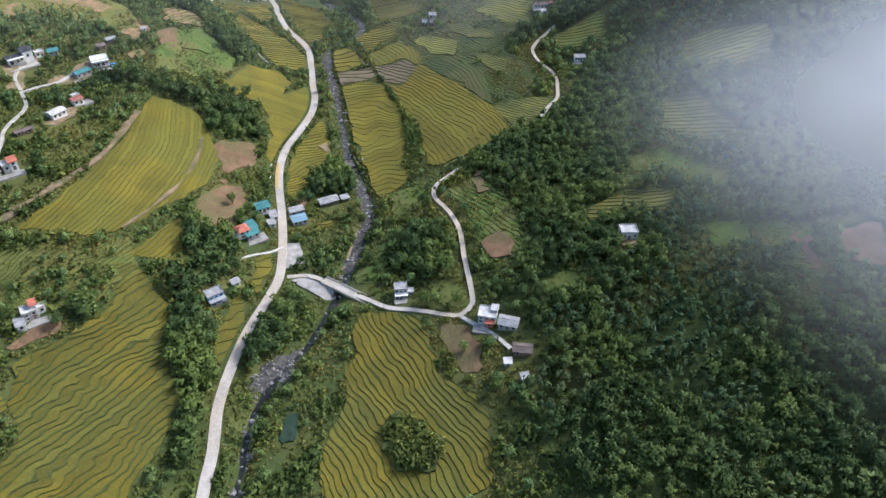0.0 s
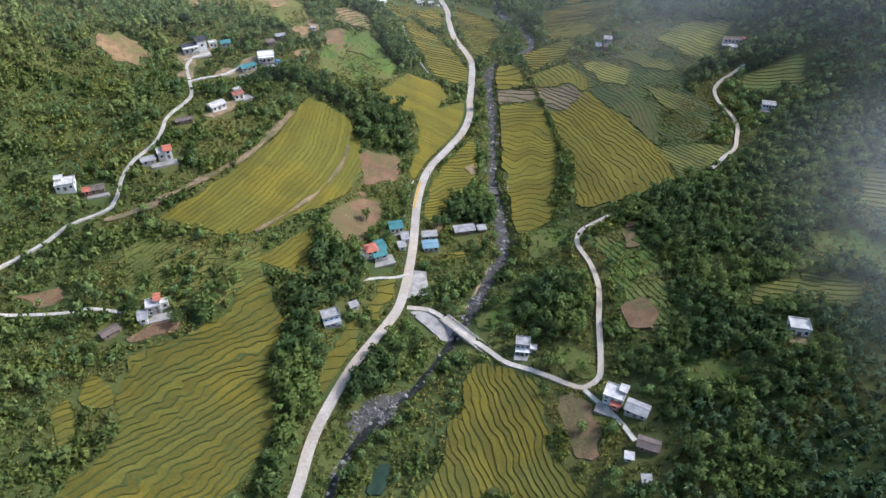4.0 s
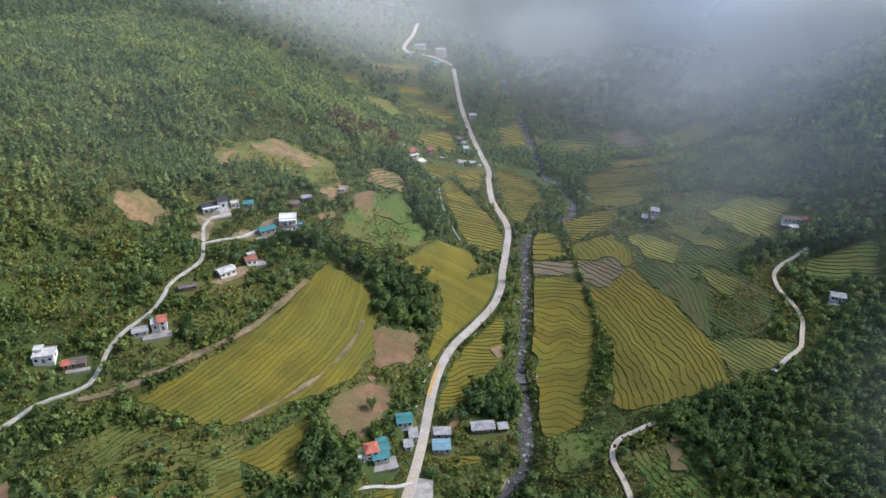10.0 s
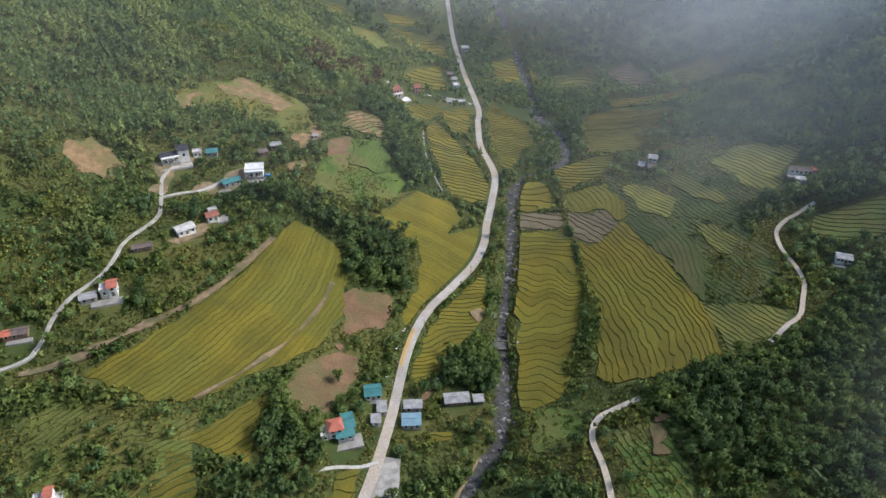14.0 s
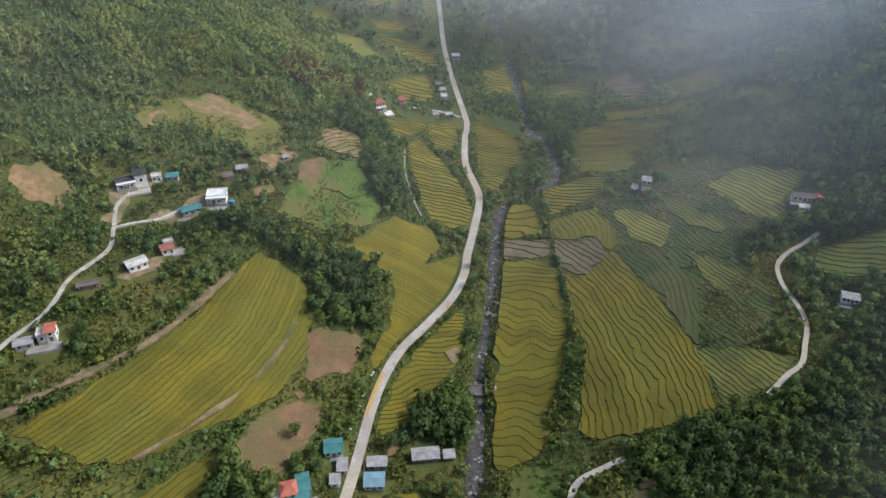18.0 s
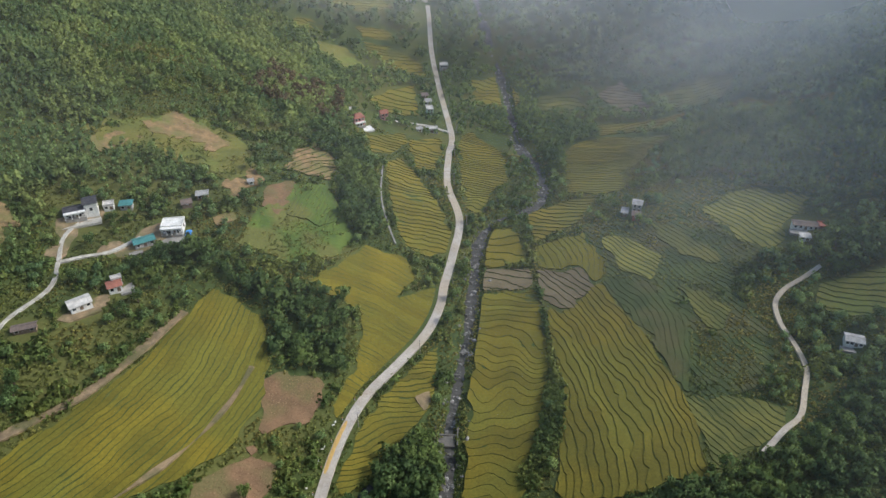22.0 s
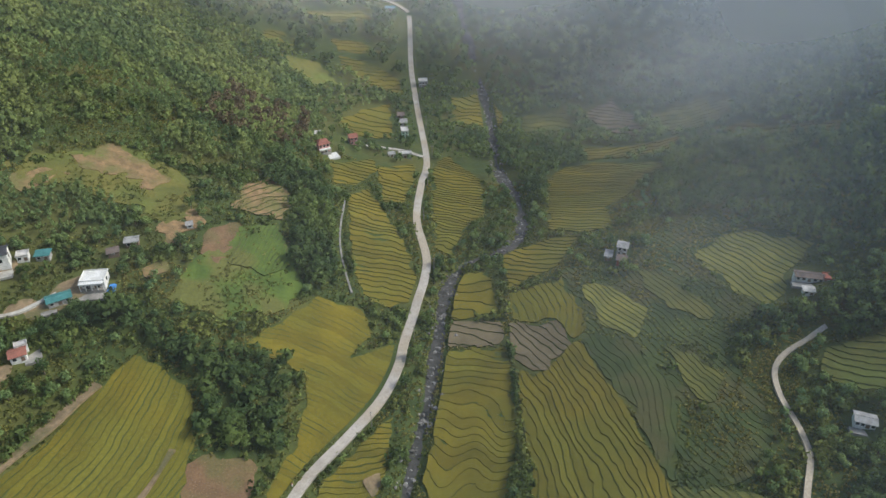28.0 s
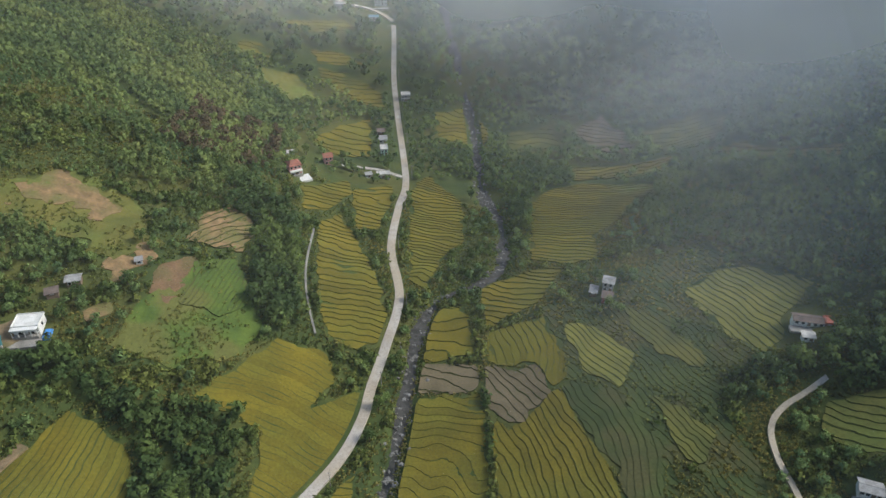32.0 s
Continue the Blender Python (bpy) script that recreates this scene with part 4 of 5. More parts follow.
        HOUSES.append((px, py, max(yw, yd) * 0.5 + 0.5))
    return ob


house("farmhouse", "long white farmhouse with arched veranda and dark roof", -85, 404, 24, 9, 6, 3.8, "gable", M_WHITE, M_DARKROOF, 1.3, 1, 4, (2, -6.6, 17, 5, M_LANE), veranda=(3, True, M_WHITE, M_WHITE), wings=((7.2, 0.8, 5.6, 7, 6.8, "gable", M_WHITE, M_DARKROOF, 1.7),))
house("shed", "small teal-roofed shed behind the white farmhouse", -67.5, 413, 12, 5.5, 4, 2.8, "shed", M_GREY, M_TEAL, 0.5, 1, 2, category="shed")
house("outbuilding", "low white outbuilding beside the white farmhouse", -74, 411, 20, 4.5, 4, 3, "flat", M_WHITE, M_FLATROOF, 1, 1, 2, category="outbuilding")
house("flat_roofed_house", "white flat-roofed house with dark veranda windows", -45.5, 404, 8, 9.5, 7.5, 4.6, "flat", M_WHITE, M_WHITE, 1, 1, 4, (-1.5, -7.2, 14, 6.5, M_SLAB), veranda=(4, False, M_WHITE, M_WHITE))
house("barn", "long shed with a teal sheet-metal roof", -54.5, 393.5, 32, 9, 5, 2.9, "gable", M_GREY, M_TEAL, 1.2, 1, 3, (-5, -4.5, 6, 3, M_SLAB), category="barn")
house("hut", "small brown-roofed timber hut on the slope", -39, 426, 15, 5.5, 4.5, 3.2, "gable", M_WOOD, M_GREYROOF, 1.0, 1, 2, category="hut")
house("hut", "lean-to with rusty brown roof", -44, 419, 25, 4.5, 3.5, 2.4, "shed", M_WOOD, M_BROWNROOF, 0.7, 1, 1, category="hut")
house("hut", "tiny pale hut in the fields", -21, 441, 20, 2.6, 2.4, 2.2, "shed", M_WHITE, M_GREYROOF, 0.5, 1, 1, door=False, category="hut")
house("barn", "barn with a cream sheet roof and pale walls", -66.5, 357, 38, 8.5, 6, 3.1, "gable", M_WHITE, M_FLATROOF, 1.2, 1, 3, (1, -5, 11, 4, M_TRACK), category="barn")
house("house", "white house with a small red tiled roof", -57.5, 367.5, 30, 5.5, 5, 3.6, "gable", M_WHITE, M_OLDTILE, 1.1, 1, 2, (4.5, -1, 6, 7, M_SLAB), wings=((1.5, 3.6, 4, 2.4, 4.3, "flat", M_WHITE, M_FLATROOF, 1),))
house("hut", "long low hut with a dark brown roof", -80, 343, 20, 8.5, 3.4, 2.2, "gable", M_WOOD, M_BROWNROOF, 1.0, 1, 3, category="hut")
house("tower_house", "narrow grey-white house with a red arched roof", -83.5, 318, 18, 3.6, 6, 5.8, "gable", M_WHITE, M_TILE, 1.3, 2, 1, (-3, -5.5, 13, 4.5, M_SLAB), wings=((-3.4, -0.3, 3.4, 5, 4.4, "flat", M_GREY, M_FLATROOF, 1),))
house("shed", "grey fibre-roofed shed beside the tower house", -91.5, 313.5, 22, 6.5, 4.5, 2.6, "gable", M_GREY, M_GREYROOF, 1.0, 1, 2, category="shed")
house("flat_roofed_house", "white flat-roofed house among shrubs", -122, 296, 12, 8.5, 7, 3.8, "flat", M_WHITE, M_FLATROOF, 1, 1, 3, wings=((-2.6, 2.2, 3, 2.6, 5.8, "shed", M_WHITE, M_FLATROOF, 0.3),))
house("hut", "brown-roofed hut with one red roof end", -109.5, 295, 16, 6.5, 4.2, 2.5, "gable", M_WOOD, M_BROWNROOF, 1.1, 1, 2, (0, -3.6, 10, 2.6, M_SLAB), category="hut", wings=((-4.6, -0.2, 2.8, 4, 2.6, "gable", M_BRICK, M_TILE, 1.0),))
house("farmhouse", "grey concrete farmhouse with a red-roofed tower", -76.5, 232, 14, 5.6, 5.4, 4.8, "flat", M_GREY, M_FLATROOF, 1, 2, 2, (2, -5.2, 9.5, 4.5, M_SLAB), wings=((2.2, 1.6, 2.2, 4.2, 7.0, "gable", M_WHITE, M_TILE, 1.1), (-4.6, -4.4, 3.2, 5.6, 3.2, "gable", M_WHITE, M_GREYROOF, 1.0), (4.6, 1.2, 2.6, 2.6, 3.0, "flat", M_WHITE, M_FLATROOF, 1)))
house("shed", "low brown shed beside the grey farmhouse", -90, 221, 40, 7, 3.6, 2.3, "gable", M_WOOD, M_BROWNROOF, 0.9, 1, 2, category="shed")
house("blue_house", "two-storey bright blue house with grey flat roof", -11.7, 231.5, 16, 7.4, 5.4, 4.6, "flat", M_BLUE, M_GREYROOF, 1, 2, 3, veranda=(3, False, M_BLUE, M_GREY))
house("shed", "small white shed on a bare yard", -2.5, 239, 20, 3.4, 3, 2.4, "shed", M_WHITE, M_GREYROOF, 0.4, 1, 1, (-3, 1, 5, 6, M_TRACK), category="shed")
house("red_roofed_house", "house with red hip roof and teal lean-to roofs", 5.5, 272.5, 16, 5.6, 6, 5.4, "hip", M_WHITE, M_TILE, 1.6, 2, 2, (2, -6, 16, 7, M_SLAB), roof_label="bright red tiled hip roof", wings=((5.6, 2.5, 4.4, 8, 3.2, "gable", M_GREY, M_TEAL, 1.1), (3.4, -4.2, 6.5, 3, 2.8, "shed", M_GREY, M_TEAL, 0.6), (-4.6, -1, 3, 5, 3.4, "flat", M_GREY, M_FLATROOF, 1)))
house("shop_house", "white house with a dark teal sheet roof", 17.5, 293, 8, 6.8, 6.5, 3.4, "gable", M_WHITE, M_TEAL, 1.4, 1, 3, (0, -4.5, 7, 2.4, M_SLAB))
house("shed", "grey roadside shed with fibre roof", 21.3, 286, 4, 3.4, 5.5, 3.0, "shed", M_GREY, M_GREYROOF, 0.5, 1, 1, category="shed")
house("shed", "small white roadside stall", 19.5, 280, 4, 3.4, 4, 2.6, "shed", M_WHITE, M_GREYROOF, 0.4, 1, 1, category="shed")
house("workshop", "roadside workshop with a light blue sheet roof", 32.6, 281.5, 2, 7.4, 6.2, 3.2, "gable", M_GREY, M_SKYROOF, 0.9, 1, 3, category="workshop")
house("shed", "grey-roofed shed behind the blue-roofed workshop", 33, 289, 2, 7.2, 4, 3.2, "shed", M_GREY, M_GREYROOF, 0.5, 1, 2, category="shed")
house("barn", "long grey fibre-roofed barn near the stream", 50, 294, 6, 10.5, 5.5, 2.8, "gable", M_WOOD, M_GREYROOF, 1.2, 1, 3, category="barn")
house("shed", "small grey lean-to beside the long barn", 58.5, 294, 4, 4, 3.5, 2.4, "shed", M_WOOD, M_GREYROOF, 0.5, 1, 1, category="shed")
house("white_house", "two-storey white house with grey flat roof", 61.5, 211, -14, 5.8, 5.0, 5.0, "flat", M_WHITE, M_GREYROOF, 1, 2, 3, (0.5, -6, 8, 4, M_SLAB), veranda=(3, True, M_WHITE, M_WHITE), wings=((4.6, -1.6, 2.4, 2.6, 2.8, "flat", M_WHITE, M_FLATROOF, 1),))
house("corner_house", "pale flat-roofed house with a stained roof terrace", 86.5, 178, -32, 7.6, 6.8, 4.6, "flat", M_WHITE, M_FLATROOF, 1, 2, 3, (-1, -6.5, 9, 5, M_SLAB), wings=((2.8, 2.2, 2.4, 2.8, 6.2, "shed", M_WHITE, M_FLATROOF, 0.3), (1.5, -4.4, 3.2, 2.0, 2.8, "shed", M_BRICK, M_TILE, 0.5)))
house("barn", "grey fibre-roofed barn beside the corner house", 91.8, 170.5, -36, 8, 5.6, 3.2, "gable", M_GREY, M_GREYROOF, 1.3, 1, 3, category="barn")
house("shed", "dark brown-roofed shed below the corner house", 91, 156.5, -28, 7.4, 4.6, 2.6, "gable", M_WOOD, M_BROWNROOF, 1.1, 1, 2, category="shed")
house("shed", "small pale shed at the forest edge", 86.5, 145, -10, 2.8, 2.6, 2.2, "shed", M_WHITE, M_GREYROOF, 0.4, 1, 1, category="shed")
house("shed", "small pale outhouse below the corner house", 84, 154, -20, 2.6, 2.4, 2.2, "shed", M_WHITE, M_FLATROOF, 0.4, 1, 1, category="shed")
house("lone_house", "lone white flat-roofed house in a clearing", 153.5, 188.5, -18, 7.5, 6, 4.6, "flat", M_WHITE, M_FLATROOF, 1, 1, 3, (0, -5.5, 8, 4.5, M_TRACK))
house("house", "white house with pale sheet roof below the road", 223, 352, -20, 7, 5, 3.2, "gable", M_WHITE, M_GREYROOF, 1.0, 1, 4, (-1, -4.4, 8, 3, M_SLAB))
house("farmstead", "long low brown-roofed farmstead with a brick end", 230.5, 419, -12, 12, 4.6, 2.9, "gable", M_WHITE, M_BROWNROOF, 1.0, 1, 5, (0, -4.5, 15, 4, M_SLAB), wings=((8, 0, 3.8, 4.4, 3.2, "flat", M_BRICK, M_TILE, 1),))
house("shed", "white shed in front of the low farmstead", 228, 412, -12, 4.5, 3, 2.4, "shed", M_WHITE, M_FLATROOF, 0.4, 1, 2, category="shed")
house("stilt_house", "tall narrow house with a pale grey roof", 166.5, 458.5, -18, 5, 5.5, 6.4, "gable", M_GREY, M_GREYROOF, 0.8, 2, 2)
house("shed", "brick-red shed in front of the tall grey house", 164.8, 451.5, -18, 4.4, 4.4, 3.2, "shed", M_BRICK, M_BROWNROOF, 0.5, 1, 1, category="shed")
house("shed", "grey boarded shed beside the tall grey house", 160.2, 457, -18, 3.2, 5, 3.0, "shed", M_WOOD, M_GREYROOF, 0.5, 1, 1, category="shed")
house("pink_house", "tall pink house with red gabled roof and white yard", 16, 556, 28, 7.2, 7.2, 7.4, "hip", M_PINK, M_OLDTILE, 3.0, 2, 3, (2, -8, 11, 8, M_WHITE), veranda=(3, False, M_WHITE, M_WHITE))
house("pink_house", "smaller pink and red gabled house by a lane", 29.5, 584, 20, 5.4, 5.8, 6.4, "gable", M_PINK, M_OLDTILE, 2.2, 2, 2)
house("shed", "small white shed above the pink house", 10, 578, 10, 4, 3.4, 2.6, "shed", M_WHITE, M_FLATROOF, 0.4, 1, 1, category="shed")
house("roadside_house", "low grey roadside house with flat roof", 61, 584, 6, 8.5, 5, 3.4, "flat", M_GREY, M_FLATROOF, 1, 1, 3)
house("shed", "small white shed beside the roadside house", 53, 580, 20, 4, 3, 2.6, "shed", M_WHITE, M_GREYROOF, 0.4, 1, 1, category="shed")
house("mint_house", "pale mint-green two-storey roadside house", 59, 618, 8, 5, 8, 5.6, "flat", M_MINT, M_FLATROOF, 1, 2, 2)
house("roadside_house", "grey roadside house with fibre roof", 57, 634, 6, 6, 7, 3.6, "gable", M_GREY, M_GREYROOF, 1.1, 1, 2)
house("shed", "dark roadside shed beside the grey house", 55, 645, 6, 5, 5, 3.0, "shed", M_WOOD, M_BROWNROOF, 0.5, 1, 1, category="shed")
house("far_house", "grey two-storey house beside the valley road", 69, 697, 6, 7, 7, 6.2, "flat", M_GREY, M_FLATROOF, 1, 2, 3)
house("village_house", "white village house far up the valley", 42, 838, 4, 12, 8, 6.5, "flat", M_WHITE, M_FLATROOF, 1, 2, 4, (0, -8, 16, 7, M_SLAB))
house("village_house", "small white village house on the bend", 8, 824, 10, 8, 7, 4, "gable", M_WHITE, M_GREYROOF, 1.3, 1, 3)
house("village_house", "blue-grey village house below the road", 38, 812, 4, 9, 6, 4, "gable", M_WHITE, M_SKYROOF, 1.2, 1, 3)
house("village_house", "long white village house at the valley head", 20, 846, 2, 14, 7, 5, "gable", M_WHITE, M_GREYROOF, 1.5, 1, 4)
tarp = tagged(new("tarpaulin", mesh_of("tarpaulin", *boxes([(0, 0, -0.5, 2.4, 4.6, 1.3)]), M_TARP)), "bright blue tarpaulin sheet beside the white house", "tarpaulin")
tarp.matrix_world = pose(-39, 402, float(land(-39, 402)), 0, 0, 8)


# ---- bridge ----
def bridge():
    a, b = Vector((33.5, 233.8)), Vector((49.5, 211.5))
    mid, way = (a + b) / 2, (b - a)
    length = way.length
    z = float(np.interp(0, [0, 1], [0, 0])) + float(base_land(28, 239)) + 0.75
    ob = tagged(new("bridge"), "pale concrete road bridge over the stream", "bridge")
    ob.matrix_world = pose(mid.x, mid.y, z, 0, 0, math.degrees(math.atan2(way.y, way.x)))
    box_part("deck", [(0, 0, -0.9, length, 4.4, 1.0)], M_CONCRETE, ob)
    for s in (-1, 1):
        kerb = box_part("kerb", [(0, s * 2.1, 0.1, length, 0.3, 0.3)], M_LANE, ob)
        for k in range(9):
            box_part("post", [(-length / 2 + 0.8 + k * (length - 1.6) / 8, s * 2.1, 0.4, 0.22, 0.22, 0.6)], M_LANE, kerb)
        box_part("rail", [(0, s * 2.1, 0.86, length - 1, 0.12, 0.14)], M_LANE, ob)
        box_part("abutment", [(s * 8.4, 0, -7, 5.0, 5.4, 6.1)], M_SLAB, ob, "grey concrete abutment")
    box_part("pier", [(0, 0, -7, 1.2, 3.8, 6.1)], M_SLAB, ob)
    for s, x0, x1 in ((-1, -24, -5.5), (-1, 5.5, 11.0)):
        v = [(x0, -2.1, 0.0), (x1, -2.1, 0.0), (x1 + 1.5, -8.5, -5.5), (x0 + 2, -7.5, -3.2), (x0, -2.1, -6), (x1, -2.1, -6)]
        part("embankment", mesh_of("embankment", v, [[0, 3, 2, 1], [0, 4, 3], [1, 2, 5], [2, 3, 4, 5], [0, 1, 5, 4]], M_SLAB), ob, "sloping grey concrete embankment")
    HOUSES.append((mid.x, mid.y, 9))
    HOUSES.append((27, 231, 7))


bridge()


# ---- roadside poles ----
def utility_pole(x, y, height):
    ob = tagged(new("utility_pole"), "slim grey concrete utility pole beside the road", "utility pole", "poles along the road")
    ob.location = (x, y, float(land(x, y)))
    v, f = [], []
    for k, (zz, r) in enumerate(((-0.5, 0.17), (height, 0.09))):
        v += [(r * math.cos(i * math.pi / 4), r * math.sin(i * math.pi / 4), zz) for i in range(8)]
    f = [[i, (i + 1) % 8, 8 + (i + 1) % 8, 8 + i] for i in range(8)] + [list(range(8, 16))]
    part("shaft", mesh_of("shaft", v, f, M_SLAB), ob)
    box_part("crossarm", [(0, 0, height - 0.6, 1.5, 0.1, 0.12)], M_GREY, ob)
    return ob


for i in range(14, len(road_line) - 60, 22):
    px, py = road_line[i] + road_side[i] * -3.6
    if py > 285:
        utility_pole(float(px), float(py), 8.5)


def marker_post(x, y):
    ob = tagged(new("marker_post"), "short white roadside marker post", "marker post", "white posts along the road")
    ob.location = (x, y, float(land(x, y)) + 0.2)
    box_part("post", [(0, 0, -0.3, 0.3, 0.3, 1.2)], M_WHITE, ob)
    box_part("cap", [(0, 0, 0.9, 0.36, 0.36, 0.12)], M_TILE, ob, "red painted cap")


for i in range(len(road_line)):
    if 296 < road_line[i][1] < 345 and i % 5 == 0:
        px, py = road_line[i] + road_side[i] * 2.7
        marker_post(float(px), float(py))


# ---- rice spread to dry along the road ----
def drying_rice(y0, y1, side):
    k = np.where((road_line[:, 1] > y0) & (road_line[:, 1] < y1))[0]
    mid = road_line[k] + road_side[k] * side
    half = 0.75 + 0.18 * wave(mid[:, 0], mid[:, 1], 9, 3)
    half[0] = half[-1] = 0.35
    z = road_z[k]
    rows = [np.column_stack([mid + road_side[k] * (half * q)[:, None], z + dz]) for q, dz in ((-1, -0.02), (-0.8, 0.05), (0, 0.08), (0.8, 0.05), (1, -0.02))]
    v = np.stack(rows, 1)
    n, m = v.shape[:2]
    ii = np.arange(n * m).reshape(n, m)
    q = np.stack([ii[:-1, :-1], ii[:-1, 1:], ii[1:, 1:], ii[1:, :-1]], -1).reshape(-1, 4)
    tagged(new("drying_rice", array_mesh("drying_rice", v.reshape(-1, 3), q, M_GRAIN)), "long golden strip of rice grain drying on the road", "rice grain")


def sack(x, y, turn):
    """A filled grain sack lying down: pillowed body and a tied neck."""
    ob = tagged(new("grain_sack"), "full white woven grain sack beside the road", "sack", "grain sacks along the road")
    ob.matrix_world = pose(x, y, float(land(x, y)) + 0.25, 0, 0, turn)
    for nm, at, spans in (("body", 0.0, ((-0.55, 0.12), (-0.48, 0.27), (-0.2, 0.32), (0.2, 0.32), (0.42, 0.26), (0.52, 0.10))), ("neck", 0.0, ((0.52, 0.09), (0.58, 0.06), (0.68, 0.13)))):
        v = [(px, r * math.cos(a * math.pi / 4), 0.28 + r * 0.8 * math.sin(a * math.pi / 4)) for px, r in spans for a in range(8)]
        n = len(spans)
        f = [[i * 8 + a, i * 8 + (a + 1) % 8, i * 8 + 8 + (a + 1) % 8, i * 8 + 8 + a] for i in range(n - 1) for a in range(8)] + [list(range(8))[::-1], list(range(n * 8 - 8, n * 8))]
        part(nm, mesh_of(nm, v, f, M_SACK), ob)


drying_rice(309, 333, 1.0)
for sx, sy, st in ((28.6, 331.0, 70), (28.0, 329.6, 20), (26.0, 320.3, 80), (25.4, 319.0, 15), (24.9, 314.2, 60), (24.4, 313.2, 100), (22.6, 304.2, 40), (22.2, 303.0, 0)):
    sack(sx, sy, st)


# ---- weir across the stream ----
def weir(x, y, length, thick, turn):
    """A low concrete weir: crest wall, sloping apron below it and a side wall at each end."""
    ob = tagged(new("weir"), "low grey concrete weir across the stony stream", "weir")
    z = float(base_land(x, y)) - 1.0
    ob.matrix_world = pose(x, y, z, 0, 0, turn)

    def block(name, x0, x1, y0, y1, za, zb):
        v = [(x0, y0, -1.5), (x1, y0, -1.5), (x1, y1, -1.5), (x0, y1, -1.5), (x0, y0, za), (x1, y0, za), (x1, y1, zb), (x0, y1, zb)]
        f = [(0, 3, 2, 1), (4, 5, 6, 7), (0, 1, 5, 4), (1, 2, 6, 5), (2, 3, 7, 6), (3, 0, 4, 7)]
        part(name, mesh_of(name, v, f, M_WEIR), ob)

    h = length / 2
    block("crest", -h, h, 0, thick, 0.55, 0.55)
    block("apron", -h + 0.5, h - 0.5, -4.6, -0.01, -0.1, 0.25)
    block("side_wall", -h - 0.5, -h - 0.02, -4.6, thick + 3, 0.95, 0.95)
    block("side_wall", h + 0.02, h + 0.5, -4.6, thick + 3, 0.95, 0.95)


weir(69.6, 331, 8.0, 0.8, -3)


# ---- stream stones ----
def stones(count, seed):
    r = np.random.RandomState(seed)
    phi = (1 + 5 ** 0.5) / 2
    ico = np.array([(-1, phi, 0), (1, phi, 0), (-1, -phi, 0), (1, -phi, 0), (0, -1, phi), (0, 1, phi), (0, -1, -phi), (0, 1, -phi), (phi, 0, -1), (phi, 0, 1), (-phi, 0, -1), (-phi, 0, 1)]) / 1.9
    tri = np.array([(0, 11, 5), (0, 5, 1), (0, 1, 7), (0, 7, 10), (0, 10, 11), (1, 5, 9), (5, 11, 4), (11, 10, 2), (10, 7, 6), (7, 1, 8), (3, 9, 4), (3, 4, 2), (3, 2, 6), (3, 6, 8), (3, 8, 9), (4, 9, 5), (2, 4, 11), (6, 2, 10), (8, 6, 7), (9, 8, 1)])
    n = len(river_line)
    at = r.randint(15, n - 25, count)
    across = r.normal(0, 1.0, count) * np.interp(river_line[at, 1], (150, 215, 250), (1.3, 1.4, 2.2))
    px = river_line[at] + river_side[at] * across[:, None] + r.uniform(-1, 1, (count, 2))
    size = 0.2 + 1.0 * r.rand(count) ** 5
    v = ico[None] * (1 + r.uniform(-0.25, 0.25, (count, 12, 1))) * size[:, None, None] * np.stack([r.uniform(0.8, 1.3, count), r.uniform(0.8, 1.3, count), r.uniform(0.5, 0.9, count)], 1)[:, None]
    v[..., :2] += px[:, None]
    v[..., 2] += (np.maximum(land(px[:, 0], px[:, 1]), river_z[at] - 0.2) + 0.05)[:, None]
    f = (tri[None] + (np.arange(count) * 12)[:, None, None]).reshape(-1, 3)
    tagged(new("boulders", array_mesh("boulders", v.reshape(-1, 3), f, M_ROCK)), "pale and grey boulders strewn along the stream bed", "boulders", kind="stuff")


stones(3400, 4)


def bank_stones(outline, count, seed):
    """Loose pale boulders, half sunk, over a rocky bank."""
    r = random.Random(seed)
    verts, faces = [], []
    while count:
        x, y = r.uniform(-6, 14), r.uniform(177, 200)
        if inside_distance(np.array([x]), np.array([y]), outline)[0] < 0.3:
            continue
        count -= 1
        s, z, n0 = r.uniform(0.2, 0.5) * r.choice((1, 1, 1.6)), float(land(x, y)) + 0.25, len(verts)
        for h, w in ((-0.3, 0.8), (0.25, 1.0), (0.6, 0.55)):
            verts += [(x + s * w * r.uniform(0.75, 1.2) * math.cos(k * 1.0472), y + s * w * r.uniform(0.75, 1.2) * math.sin(k * 1.0472), z + s * h) for k in range(6)]
        for j in (0, 6):
            faces += [[n0 + j + k, n0 + j + (k + 1) % 6, n0 + j + 6 + (k + 1) % 6, n0 + j + 6 + k] for k in range(6)]
        faces.append([n0 + 12 + k for k in range(6)])
    tagged(new("bank_boulders", mesh_of("bank_boulders", verts, faces, M_ROCK)), "pale loose boulders on the rocky stream bank", "boulders", kind="stuff")


bank_stones(((-5, 188), (5, 197), (13, 196.5), (11, 188), (-1, 178)), 110, 8)


# ---- plants ----
def crown_template(r, leaves, wide, tall, clumps, leaf, base=0.25):
    """Leaves as triangles on the outside of a few overlapping clumps; the foot of the plant is the origin."""
    out = []
    cs = [(0, 0, tall * 0.62, 0.62)] + [(wide * 0.55 * math.cos(k * 2.4 + 1), wide * 0.55 * math.sin(k * 2.4 + 1), tall * r.uniform(base + 0.12, 0.86), r.uniform(0.38, 0.6)) for k in range(clumps)]
    for i in range(leaves):
        cx, cy, cz, s = cs[i % len(cs)]
        u = r.uniform(-0.35, 1)
        a = r.uniform(0, 2 * math.pi)
        q = math.sqrt(max(0, 1 - u * u))
        n = np.array((q * math.cos(a), q * math.sin(a), u))
